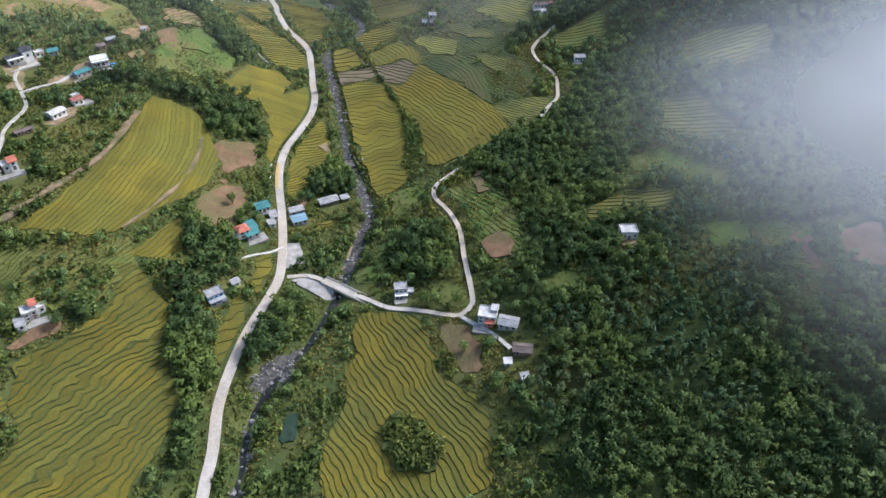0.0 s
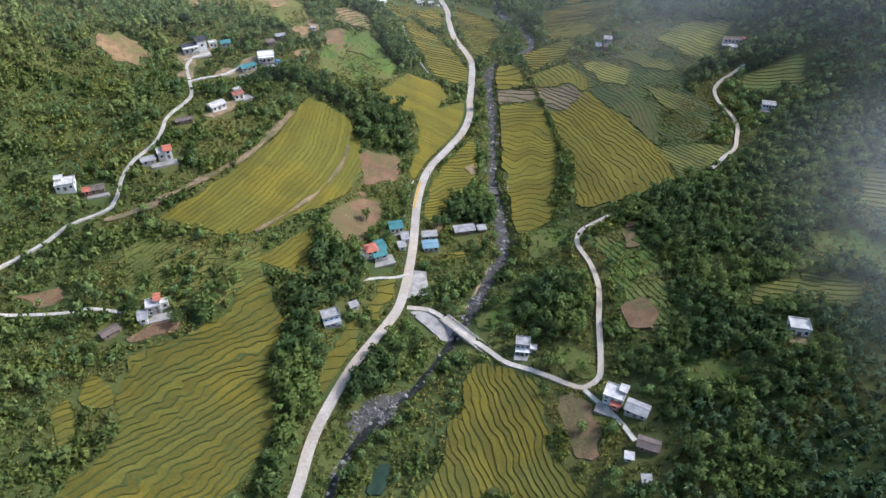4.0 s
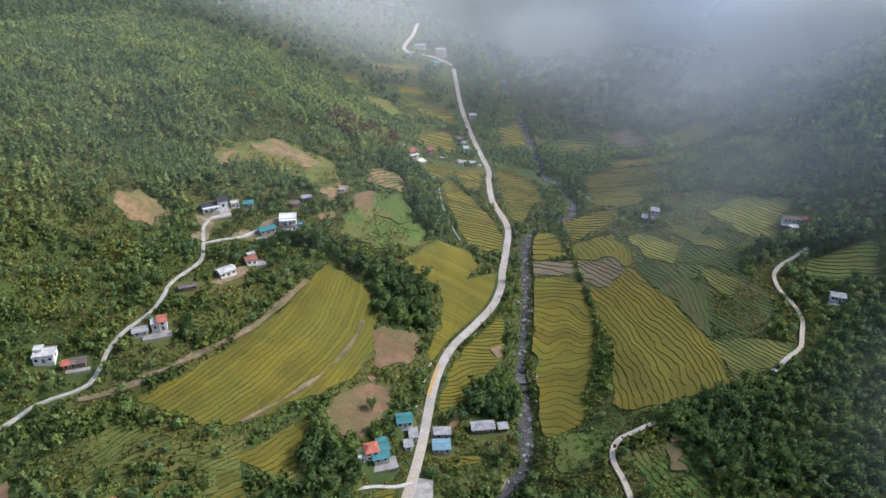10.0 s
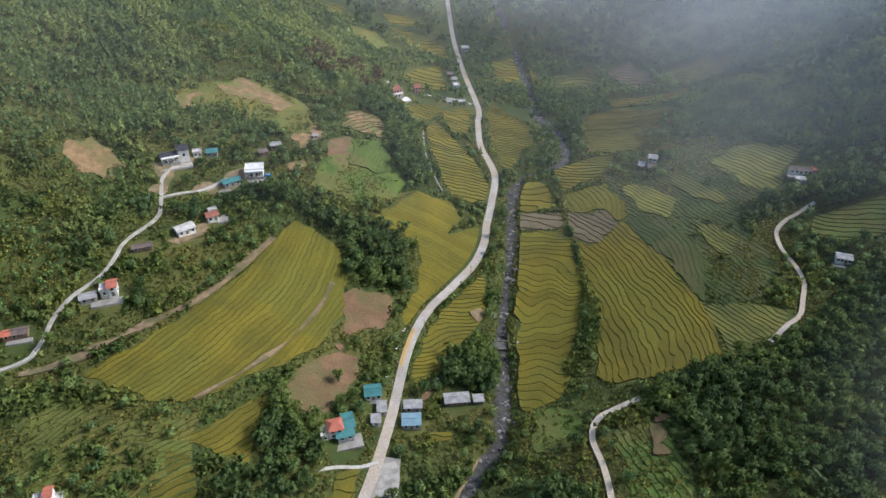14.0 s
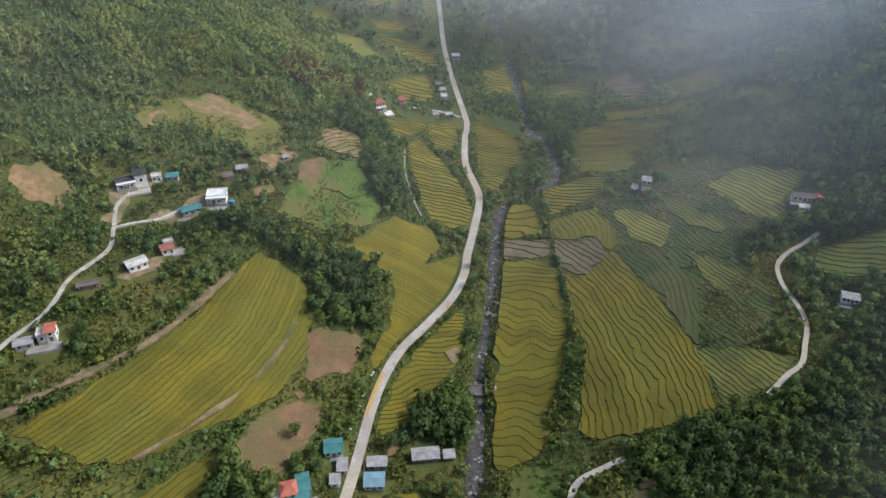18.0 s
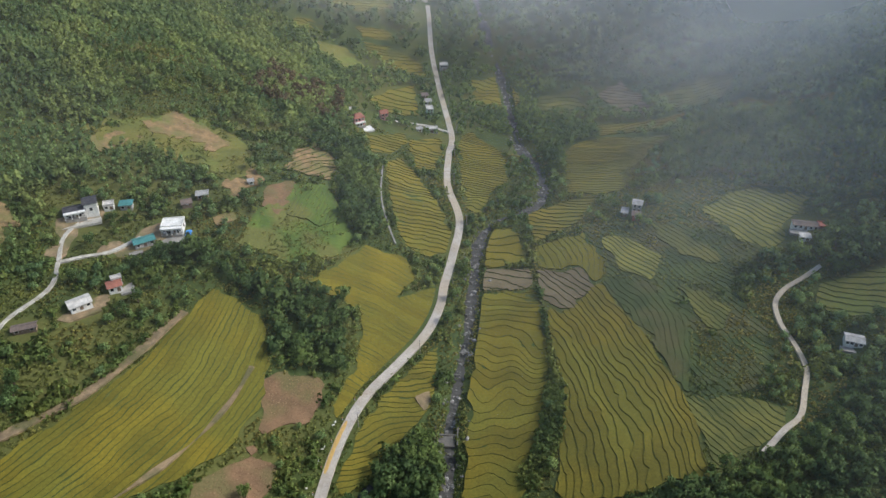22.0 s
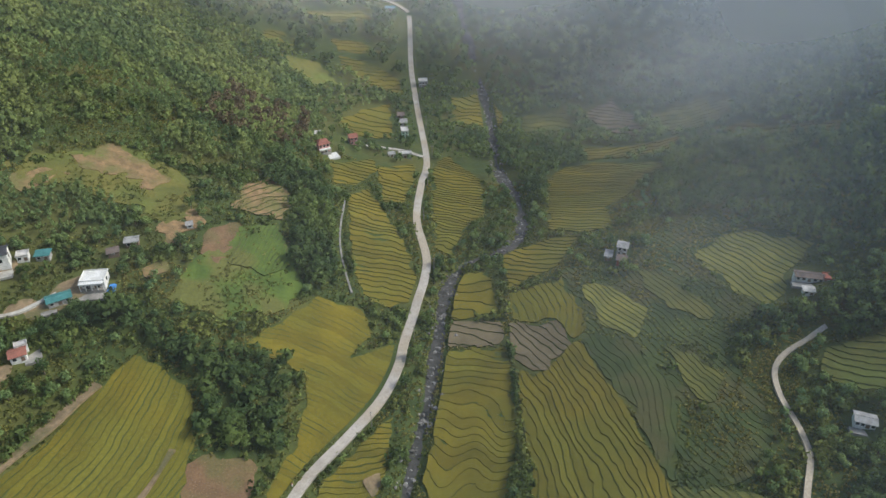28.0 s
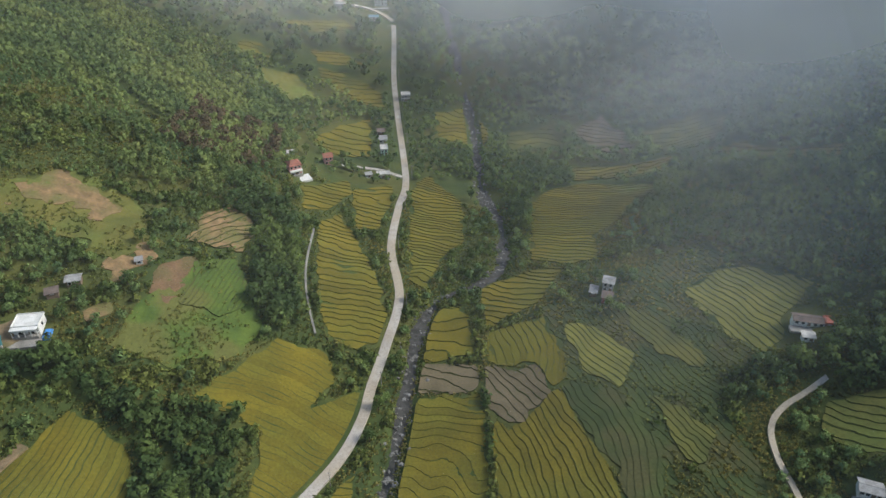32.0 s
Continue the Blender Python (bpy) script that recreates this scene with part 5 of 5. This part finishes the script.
        p = np.array((cx, cy, cz)) + n * np.array((wide * s, wide * s, tall * 0.36 * s + 0.2)) * r.uniform(0.75, 1.08)
        m = n + np.array([r.gauss(0, 0.45) for _ in range(3)])
        m /= np.linalg.norm(m)
        t = np.cross(m, (r.gauss(0, 1), r.gauss(0, 1), r.gauss(0, 1)))
        t /= np.linalg.norm(t)
        b = np.cross(m, t)
        L = leaf * r.uniform(0.7, 1.35)
        out.append([p + t * L * 0.75, p - t * L * 0.5 + b * L * 0.6, p - t * L * 0.5 - b * L * 0.6])
    return np.array(out)


def scatter(name, templates, x, y, scale, mat, label, category, seed, sink=0.0, squash=None):
    """One mesh of many plants, each a turned and scaled copy of a template."""
    r = np.random.RandomState(seed)
    z = land(x, y) - sink
    pick = r.randint(0, len(templates), len(x))
    turn = r.uniform(0, 6.2832, len(x))
    tall = r.uniform(0.8, 1.25, len(x))
    vs, ns = [], []
    for k, tpl in enumerate(templates):
        m = np.where(pick == k)[0]
        if not len(m):
            continue
        p = tpl.reshape(-1, 3)
        c, s = np.cos(turn[m])[:, None], np.sin(turn[m])[:, None]
        sc = scale[m][:, None]
        v = np.stack([(p[None, :, 0] * c - p[None, :, 1] * s) * sc + x[m][:, None], (p[None, :, 0] * s + p[None, :, 1] * c) * sc + y[m][:, None], p[None, :, 2] * sc * tall[m][:, None] + z[m][:, None]], -1)
        vs.append(v.reshape(-1, 3))
        # leaves are lit as part of their rounded crown
        q = np.repeat(tpl.mean(1), 3, 0) - np.array((0, 0, p[:, 2].max() * 0.35))
        q = q / np.linalg.norm(q, axis=1)[:, None] + np.array((0, 0, 0.35))
        fn = np.repeat(np.cross(tpl[:, 1] - tpl[:, 0], tpl[:, 2] - tpl[:, 0]), 3, 0)
        fn = fn / np.linalg.norm(fn, axis=1)[:, None]
        fn = fn * np.sign((fn * q).sum(1))[:, None]
        q = q + 0.55 * fn
        q = q / np.linalg.norm(q, axis=1)[:, None]
        ns.append(np.stack([q[None, :, 0] * c - q[None, :, 1] * s, q[None, :, 0] * s + q[None, :, 1] * c, np.repeat(q[None, :, 2], len(m), 0)], -1).reshape(-1, 3))
    v = np.vstack(vs)
    me = array_mesh(name, v, np.arange(len(v)).reshape(-1, 3), mat)
    me.normals_split_custom_set(np.vstack(ns))
    return tagged(new(name, me), label, category, kind="stuff")


rr = random.Random(11)
BROAD = [crown_template(rr, 100, 2.3, 5.6, 7, 0.78) for _ in range(5)]
SLIM = [crown_template(rr, 56, 1.5, 6.4, 6, 0.78, 0.25) for _ in range(4)]
BUSH = [crown_template(rr, 25, 1.7, 1.8, 6, 0.76, 0.0) for _ in range(5)]
TUFT = [crown_template(rr, 9, 1.15, 0.6, 3, 0.55, 0.0) for _ in range(4)]
FAR_BROAD = [crown_template(rr, 26, 2.8, 6.0, 5, 1.7) for _ in range(4)]
CONE = [crown_template(rr, 30, 1.15, 5.4, 5, 0.72, 0.2) for _ in range(5)]
FAR_CONE = [crown_template(rr, 17, 1.5, 4.6, 4, 1.15, 0.2) for _ in range(4)]

FOREST = {
    "dark_forest": (((100, 40), (76, 135), (98, 150), (101, 168), (97, 190), (118, 203), (128, 235), (124, 262), (120, 278), (126, 288), (152, 300), (178, 304), (200, 318), (215, 336), (300, 335), (360, 300), (420, 150), (330, 40), (180, 30)),),
    "grove": (((-53, 386), (-37, 396), (-4, 383), (27, 387), (30, 352), (5, 349), (1, 372), (-22, 381)),
              ((-18, 289), (-8, 280), (-1, 275), (2, 263), (-1, 246), (-14, 238), (-26, 236), (-26, 252), (-17, 273)),
              ((-29, 218), (-26, 240), (-16, 242), (-19, 226), (-14, 212), (-17, 192), (-26, 162), (-44, 140), (-32, 168), (-28, 185), (-33, 206)),
              ((-4, 521), (25, 511), (34, 472), (39, 431), (24, 422), (17, 457), (-1, 489)),
              ((-6, 199), (8, 225), (26, 226), (10, 203), (-2, 188)),
              ((64, 238), (80, 250), (92, 240), (90, 212), (83, 203), (72, 212), (66, 226)),
              ((42, 314), (61, 332), (67, 325), (67, 298), (58, 300), (44, 300)),
              ((91, 619), (130, 645), (181, 607), (145, 520), (132, 530), (132, 560), (125, 590)),
              ((228, 409), (245, 413), (255, 390), (244, 376), (222, 396), (205, 402)),
              ((168, 356), (184, 368), (192, 350), (190, 336), (168, 334)),
              ((-62, 218), (-50, 236), (-38, 250), (-36, 262), (-48, 252), (-62, 236))),
    "hillside_forest": (((-260, 330), (-150, 372), (-126, 405), (-112, 411), (-89, 420), (-47, 428), (-49, 456), (-26, 483), (14, 509), (15, 570), (0, 640), (-20, 700), (-90, 760), (-330, 700)),
                        ((190, 500), (211, 575), (263, 571), (300, 485), (268, 418), (238, 432), (199, 466)),
                        ((144, 760), (345, 640), (312, 574), (270, 592), (230, 640), (133, 700))),
}


# open scrub between the stands of trees on the hillside
OPENINGS = (((-101, 504), (-83, 522), (-48, 492), (-17, 491), (-5, 492), (-8, 461), (-19, 454), (-31, 439), (-45, 460), (-71, 467), (-81, 455)),
            ((-115, 516), (-90, 548), (-45, 518), (-52, 490), (-68, 485), (-97, 487)),
            ((-84, 590), (-66, 572), (-38, 545), (-42, 536), (-58, 552), (-80, 572)),
            ((-150, 330), (-112, 350), (-104, 372), (-118, 378), (-150, 360)))


def any_inside(x, y, outlines, margin=0.0):
    hit = np.zeros(len(x), bool)
    for o in outlines:
        xs, ys = [p[0] for p in o], [p[1] for p in o]
        near = np.where((x > min(xs) - 9) & (x < max(xs) + 9) & (y > min(ys) - 9) & (y < max(ys) + 9))[0]
        if len(near):
            hit[near] |= inside_distance(x[near], y[near], o) > -margin
    return hit


def free_of_things(x, y, margin):
    """Which places lie clear of roads, stream, fields, bare plots and buildings."""
    ok = ~any_inside(x, y, FIELD_OUTLINES, margin * 0.6)
    for line, half in CLEAR:
        m = np.where(ok)[0]
        near = m[(x[m] > line[:, 0].min() - 9) & (x[m] < line[:, 0].max() + 9) & (y[m] > line[:, 1].min() - 9) & (y[m] < line[:, 1].max() + 9)]
        ok[near] = to_line(x[near], y[near], line) > half + margin * 0.8
    for hx, hy, hr in HOUSES:
        ok &= (x - hx) ** 2 + (y - hy) ** 2 > (hr + margin * 0.5) ** 2
    return ok


def jittered(x0, x1, y0, y1, step, seed, wide=False):
    r = np.random.RandomState(seed)
    gx, gy = np.meshgrid(np.arange(x0, x1, step), np.arange(y0, y1, step))
    gx = gx.ravel() + r.uniform(-0.48, 0.48, gx.size) * step
    gy = gy.ravel() + r.uniform(-0.48, 0.48, gy.size) * step
    seen = (gx > -62 - 0.5 * gy) & (gx < 130 + 1.2 * gy) & (gx < 170 + 0.62 * gy) | wide
    return gx[seen], gy[seen], r


# woods
def wooded(step, seed, x0=-330, x1=430, y0=25, y1=700):
    """Places for trees, with masks of the three kinds of wood."""
    x, y, r = jittered(x0, x1, y0, y1, step, seed)
    dark, grove, hill = (any_inside(x, y, FOREST[k]) for k in ("dark_forest", "grove", "hillside_forest"))
    wood = dark | grove | hill
    bare = any_inside(x, y, BARE_OUTLINES, 1.0) | any_inside(x, y, MEADOW_OUTLINES, 0.0)
    open_ground = 0.05 + 0.22 * np.clip(wave(x, y, 70, 3), 0, 1) + 0.3 * ((x < -95) & (y > 330)) + 0.1 * (x < -95) + 0.25 * ((x > 200) & (y > 330)) + 0.3 * (y > 600)
    thin_wood = any_inside(x, y, OPENINGS, 1.0)
    chance = np.where(thin_wood, 0.14, np.where(wood, np.clip(0.93 - 0.5 * np.clip(wave(x, y, 55, 8) - 0.35, 0, 1), 0, 1), open_ground))
    keep = (r.rand(len(x)) < chance) & ~bare & free_of_things(x, y, 2.1)
    return x[keep], y[keep], dark[keep], grove[keep], hill[keep], r


x, y, dark, grove, hill, r = wooded(3.15, 21, y1=562)
size = np.where(grove, 1.15, np.where(dark, 0.95, 0.72)) * r.uniform(0.6, 1.3, len(x))
young = wave(x, y, 120, 61) + 0.5 * wave(x, y, 34, 62) > 0.45
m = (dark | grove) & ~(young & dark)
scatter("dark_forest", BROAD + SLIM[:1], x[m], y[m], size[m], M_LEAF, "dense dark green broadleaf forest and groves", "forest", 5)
m = dark & young
scatter("plantation", SLIM, x[m], y[m], size[m] * 0.85, M_LEAF_YOUNG, "light green young plantation among older forest", "forest", 18)
m = ~(hill | dark | grove | (x < -95))
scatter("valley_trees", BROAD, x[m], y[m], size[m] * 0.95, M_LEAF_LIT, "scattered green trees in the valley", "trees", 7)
x, y, dark, grove, hill, r = wooded(2.45, 27)
far = y > 560
size = r.uniform(0.65, 1.35, len(x))
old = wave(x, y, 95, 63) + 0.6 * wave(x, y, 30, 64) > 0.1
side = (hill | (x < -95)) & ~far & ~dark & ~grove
# east of x 110 the darker leaves, west of it the sun-brightened ones
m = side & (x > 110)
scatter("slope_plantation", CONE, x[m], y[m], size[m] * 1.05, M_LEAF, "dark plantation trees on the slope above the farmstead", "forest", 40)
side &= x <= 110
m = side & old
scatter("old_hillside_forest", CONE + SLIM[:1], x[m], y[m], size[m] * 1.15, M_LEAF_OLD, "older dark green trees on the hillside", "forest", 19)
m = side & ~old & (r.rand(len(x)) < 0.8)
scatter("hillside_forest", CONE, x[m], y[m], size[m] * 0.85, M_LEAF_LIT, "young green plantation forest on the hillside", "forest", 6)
# far woods: sun-brightened leaf colour only west of x 45
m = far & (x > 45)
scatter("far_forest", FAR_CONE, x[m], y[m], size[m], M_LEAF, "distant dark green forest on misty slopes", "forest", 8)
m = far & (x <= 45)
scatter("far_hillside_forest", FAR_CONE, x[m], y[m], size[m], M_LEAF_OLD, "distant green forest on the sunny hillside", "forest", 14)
x, y, r = jittered(-560, 900, 700, 1250, 9.5, 22)
keep = free_of_things(x, y, 5.0)
x, y = x[keep], y[keep]
scatter("ridge_forest", FAR_BROAD, x, y, r.uniform(0.9, 1.7, len(x)), M_LEAF, "misty forest on the ridges at the valley head", "forest", 9)
x, y, r = jittered(270, 700, 60, 700, 7.5, 24, True)
keep = free_of_things(x, y, 4.0) & ~((x < 430) & (y < 700) & (x < 170 + 0.62 * y) & any_inside(x, y, FOREST["dark_forest"]))
x, y = x[keep], y[keep]
scatter("slope_forest", FAR_BROAD, x, y, r.uniform(0.8, 1.4, len(x)), M_LEAF, "misty forest on the eastern slope", "forest", 20)
x, y, r = jittered(-230, 330, -150, 76, 6.2, 25, True)
keep = free_of_things(x, y, 2.5) & (r.rand(len(x)) < 0.85)
x, y = x[keep], y[keep]
scatter("lower_valley_forest", FAR_BROAD, x, y, r.uniform(0.5, 1.0, len(x)), M_LEAF_OLD, "green woods lower down the valley", "forest", 26)
# a stand of russet trees
x, y, r = jittered(-40, 6, 535, 600, 4.2, 23)
keep = r.rand(len(x)) < 0.35
scatter("russet_trees", BROAD, x[keep], y[keep], r.uniform(1.0, 1.5, keep.sum()), M_RUST, "russet-leaved trees among the green forest", "trees", 10)

# scrub and rank grass
x, y, r = jittered(-200, 300, 70, 560, 1.5, 31)
bare = any_inside(x, y, BARE_OUTLINES, 0.5)
meadow = any_inside(x, y, MEADOW_OUTLINES, 0.0)
wood = np.zeros(len(x), bool)
for k in FOREST:
    wood |= any_inside(x, y, FOREST[k])
wood &= ~any_inside(x, y, OPENINGS, 1.0)
chance = np.where(meadow, 0.5 + 0.35 * wave(x, y, 26, 13), np.where(wood, 0.32, 0.84 + 0.25 * wave(x, y, 38, 12)))
keep = (r.rand(len(x)) < chance) & ~bare & free_of_things(x, y, 1.5)
x, y, meadow = x[keep], y[keep], meadow[keep]
thicket = wave(x, y, 34, 71) + 0.7 * wave(x, y, 13, 72)
big = r.rand(len(x)) < np.clip(np.where(meadow, -0.1, 0.2) + np.where(meadow, 0.2, 0.45) * thicket, 0.0, 0.85)
scatter("scrub", BUSH, x[big], y[big], r.uniform(0.45, 1.15, big.sum()) * (1 + 0.35 * np.clip(thicket[big], 0, 1)), M_SCRUB, "tangled green scrub and banana clumps on open slopes", "scrub", 12)
scatter("rank_grass", TUFT, x[~big], y[~big], r.uniform(0.55, 1.25, (~big).sum()), M_WEEDS, "rank yellow-green grass tufts", "grass", 13, sink=-0.12)

# low grass along roads, banks and field edges
x, y, r = jittered(-140, 240, 110, 520, 1.15, 35)
keep = (r.rand(len(x)) < 0.7) & ~free_of_things(x, y, 2.2) & ~any_inside(x, y, BARE_OUTLINES, 0.3)
x, y = x[keep], y[keep]
keep = free_of_things(x, y, 0.35)
x, y = x[keep], y[keep]
scatter("verge_grass", TUFT, x, y, r.uniform(0.4, 0.95, len(x)), M_WEEDS, "low green grass along verges and field edges", "grass", 17)

# the knoll among the rice
x, y, r = jittered(32, 53, 125, 152, 1.6, 33)
keep = any_inside(x, y, [((33, 149), (41, 152), (48, 146), (52, 132), (46, 126), (34, 131))], -1.0)
x, y = x[keep], y[keep]
scatter("knoll_shrubs", BUSH, x, y, r.uniform(0.6, 1.4, len(x)), M_SCRUB, "green shrubs on a knoll among rice terraces", "shrubs", 15, sink=-1.2)

# the ravine between the paddies
RAVINE = smooth_line(((112, 420), (112.5, 395), (113, 371), (112, 348), (107, 326), (98, 306)), 3.0)
x, y, r = jittered(92, 122, 300, 422, 1.3, 38)
reach = np.interp(y, (300, 318, 330, 352, 366, 422), (4.0, 3.5, 4.2, 3.2, 0.5, 0.4))
keep = to_line(x, y, RAVINE) < reach + 0.5 * wave(x, y, 15, 6)
scatter("ravine_shrubs", BUSH, x[keep], y[keep], r.uniform(0.5, 1.2, keep.sum()), M_SCRUB, "dense green shrubs in the ravine between paddies", "shrubs", 39)

# dry stalks on the bare plots
x, y, r = jittered(-130, 130, 140, 500, 1.05, 34)
keep = any_inside(x, y, SOIL_OUTLINES, -0.5) & (r.rand(len(x)) < 0.8)
x, y = x[keep], y[keep]
scatter("dry_stalks", TUFT, x, y, r.uniform(0.15, 0.36, len(x)), M_STALK, "dry brown stalks and brush on bare plots", "dry stalks", 16, sink=-0.25)


# ---- single trees ----
def tree(height, spread, seed):
    """A broadleaf tree: tapered trunk with limbs, and a crown of many leaves in uneven clumps."""
    q = random.Random(seed)
    ob = tagged(new("tree"), "broadleaf tree with an uneven green crown", "tree", "trees in the valley")
    bm = bmesh.new()

    def limb(a, b, ra, rb):
        a, b = Vector(a), Vector(b)
        turn = (b - a).to_track_quat("Z", "Y").to_matrix()
        rings = [[bm.verts.new(c + turn @ Vector((rad * math.cos(k * 1.0472), rad * math.sin(k * 1.0472), 0))) for k in range(6)] for c, rad in ((a, ra), (b, rb))]
        for k in range(6):
            bm.faces.new((rings[0][k], rings[0][(k + 1) % 6], rings[1][(k + 1) % 6], rings[1][k]))

    fork = (q.uniform(-0.2, 0.2), q.uniform(-0.2, 0.2), height * 0.45)
    limb((0, 0, -0.4), fork, 0.2, 0.13)
    for k in range(5):
        a = k * 1.2566 + q.uniform(-0.3, 0.3)
        limb(fork, (spread * 0.55 * math.cos(a), spread * 0.55 * math.sin(a), height * q.uniform(0.62, 0.88)), 0.1, 0.04)
    me = bpy.data.meshes.new("trunk")
    bm.to_mesh(me)
    bm.free()
    me.materials.append(M_BARK)
    part("trunk", me, ob)
    leaves = crown_template(q, 300, spread, height, 9, 0.5, 0.2)
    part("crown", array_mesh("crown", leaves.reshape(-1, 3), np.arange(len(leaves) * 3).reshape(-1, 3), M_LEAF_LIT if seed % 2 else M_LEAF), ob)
    return ob


kinds = [tree(5.2, 2.1, 1), tree(6.4, 2.5, 2), tree(4.2, 1.9, 3), tree(7.0, 2.2, 4)]
r = np.random.RandomState(77)
spots = []
for hx, hy, hr in HOUSES:
    for k in range(3):
        a = r.uniform(0, 6.283)
        spots.append((hx + math.cos(a) * (hr + 4.5 + r.rand() * 5), hy + math.sin(a) * (hr + 4.5 + r.rand() * 5)))
for line, side in ((road_line, road_side), (river_line, river_side), (lane_line, lane_side), (side_line, side_side)):
    for i in range(6, len(line) - 6, 9):
        spots.append(tuple(line[i] + side[i] * r.choice((-1, 1)) * r.uniform(5.5, 9)))
spots = np.array(spots)
spots = spots[(spots[:, 1] > 120) & (spots[:, 1] < 640)]
spots = spots[free_of_things(spots[:, 0], spots[:, 1], 3.2)]
placed = 0
for (px, py) in spots:
    m = pose(px, py, float(land(px, py)), 0, 0, r.uniform(0, 360))
    if placed < len(kinds):
        kinds[placed].matrix_world = m
    else:
        t = copy_thing(kinds[placed % len(kinds)], m)
        t.scale = (1, 1, 1)
    placed += 1


# ---- haze painted on translucent sheets ----
def haze_material(name, peak, near, far, shape):
    """Haze put into a white sheet's opacity: mostly clear, thicker over the shaded side of the valley; shape gives how
    it thins out up the veil.
    """
    mat = bpy.data.materials.new(name)
    mat.use_nodes = True
    n, link = mat.node_tree.nodes, mat.node_tree.links.new
    n.remove(n["Principled BSDF"])
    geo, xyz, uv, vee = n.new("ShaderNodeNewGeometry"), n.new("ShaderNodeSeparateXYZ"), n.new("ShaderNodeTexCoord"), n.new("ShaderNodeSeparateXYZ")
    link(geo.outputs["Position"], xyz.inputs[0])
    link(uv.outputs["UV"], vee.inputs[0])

    def span(value, a, b, lo, hi):
        m = n.new("ShaderNodeMapRange")
        m.interpolation_type = "SMOOTHSTEP"
        for key, v in (("From Min", a), ("From Max", b), ("To Min", lo), ("To Max", hi)):
            m.inputs[key].default_value = v
        link(value, m.inputs["Value"])
        return m.outputs["Result"]

    def times(a, b):
        m = n.new("ShaderNodeMath")
        m.operation = "MULTIPLY"
        link(a, m.inputs[0])
        link(b, m.inputs[1])
        return m.outputs[0]

    tex = n.new("ShaderNodeTexNoise")
    tex.inputs["Scale"].default_value, tex.inputs["Detail"].default_value = 0.006, 3
    link(geo.outputs["Position"], tex.inputs["Vector"])
    thick = times(span(xyz.outputs[0], near[0], far[0], peak * near[1], peak * far[1]), span(tex.outputs["Fac"], 0.3, 0.7, 0.75, 1.25))
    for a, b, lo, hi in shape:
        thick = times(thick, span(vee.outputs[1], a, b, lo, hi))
    white, back, both, clear, out = (n.new("ShaderNode" + k) for k in ("BsdfDiffuse", "BsdfTranslucent", "MixShader", "BsdfTransparent", "MixShader"))
    for w in (white, back):
        w.inputs["Color"].default_value = (0.96, 0.98, 0.97, 1)
    both.inputs["Fac"].default_value = 0.03
    link(white.outputs[0], both.inputs[1])
    link(back.outputs[0], both.inputs[2])
    link(thick, out.inputs["Fac"])
    link(clear.outputs[0], out.inputs[1])
    link(both.outputs[0], out.inputs[2])
    link(out.outputs[0], n["Material Output"].inputs["Surface"])
    return mat


def veil(x0, x1, y0, y1, low, high, mat, seed, label):
    """A smooth translucent sheet carrying painted haze over the land, low above it at y0 and high above it at y1."""
    u, v = np.meshgrid(np.linspace(0, 1, 60), np.linspace(0, 1, 16 if y1 - y0 < 500 else 60))
    px, py = x0 + (x1 - x0) * u, y0 + (y1 - y0) * v + 18 * wave(x0 + (x1 - x0) * u, 0 * u, 320, seed)
    lie = sum(base_land(px + dx, py + dy) for dx in (-60, 0, 60) for dy in (-60, 0, 60)) / 9
    ii = np.arange(u.size).reshape(u.shape)
    q = np.stack([ii[:-1, :-1], ii[:-1, 1:], ii[1:, 1:], ii[1:, :-1]], -1).reshape(-1, 4)
    me = array_mesh("mist", np.stack([px, py, lie + low + (high - low) * v], -1).reshape(-1, 3), q, mat)
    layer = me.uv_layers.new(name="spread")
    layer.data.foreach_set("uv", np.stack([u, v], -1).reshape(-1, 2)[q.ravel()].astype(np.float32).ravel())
    me.shade_smooth()
    return tagged(new("mist", me), label, "mist", kind="stuff")


# painted haze builds up with distance as sight lines cross more sheets
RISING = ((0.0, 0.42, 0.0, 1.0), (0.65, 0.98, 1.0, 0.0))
for k, at, reach, low, high, left, right in ((3, 150, 185, 2, 104, (140, 0.0), (320, 0.13)), (5, 355, 185, 2, 110, (70, 0.02), (280, 0.13)), (6, 480, 185, 22, 130, (70, 0.03), (330, 0.30)), (7, 640, 185, 22, 140, (30, 0.27), (340, 0.70))):
    M_VEIL = haze_material("haze_veil", 1.0, left, right, RISING)
    veil(-700, 1000, at, at + reach, low, high, M_VEIL, k, "thin slanting translucent veil of painted haze across the valley")
M_VEIL = haze_material("haze_veil", 1.0, (0, 0.008), (140, 0.03), ((0.45, 0.7, 0.0, 1.0), (0.8, 1.0, 1.0, 0.0)))
veil(-700, 1000, 140, 250, 70, 165, M_VEIL, 4, "thin steep translucent veil of painted haze low in the valley")
# painted haze over the east, its opacity fading out along y
M_BANKED = haze_material("haze_bank", 0.55, (120, 0.0), (280, 1.0), ((0.0, 0.2, 0.0, 1.0), (0.28, 0.60, 1.0, 0.0)))
veil(60, 1100, 20, 420, 46, 56, M_BANKED, 9, "bright translucent sheet of painted haze over the wooded eastern slope")
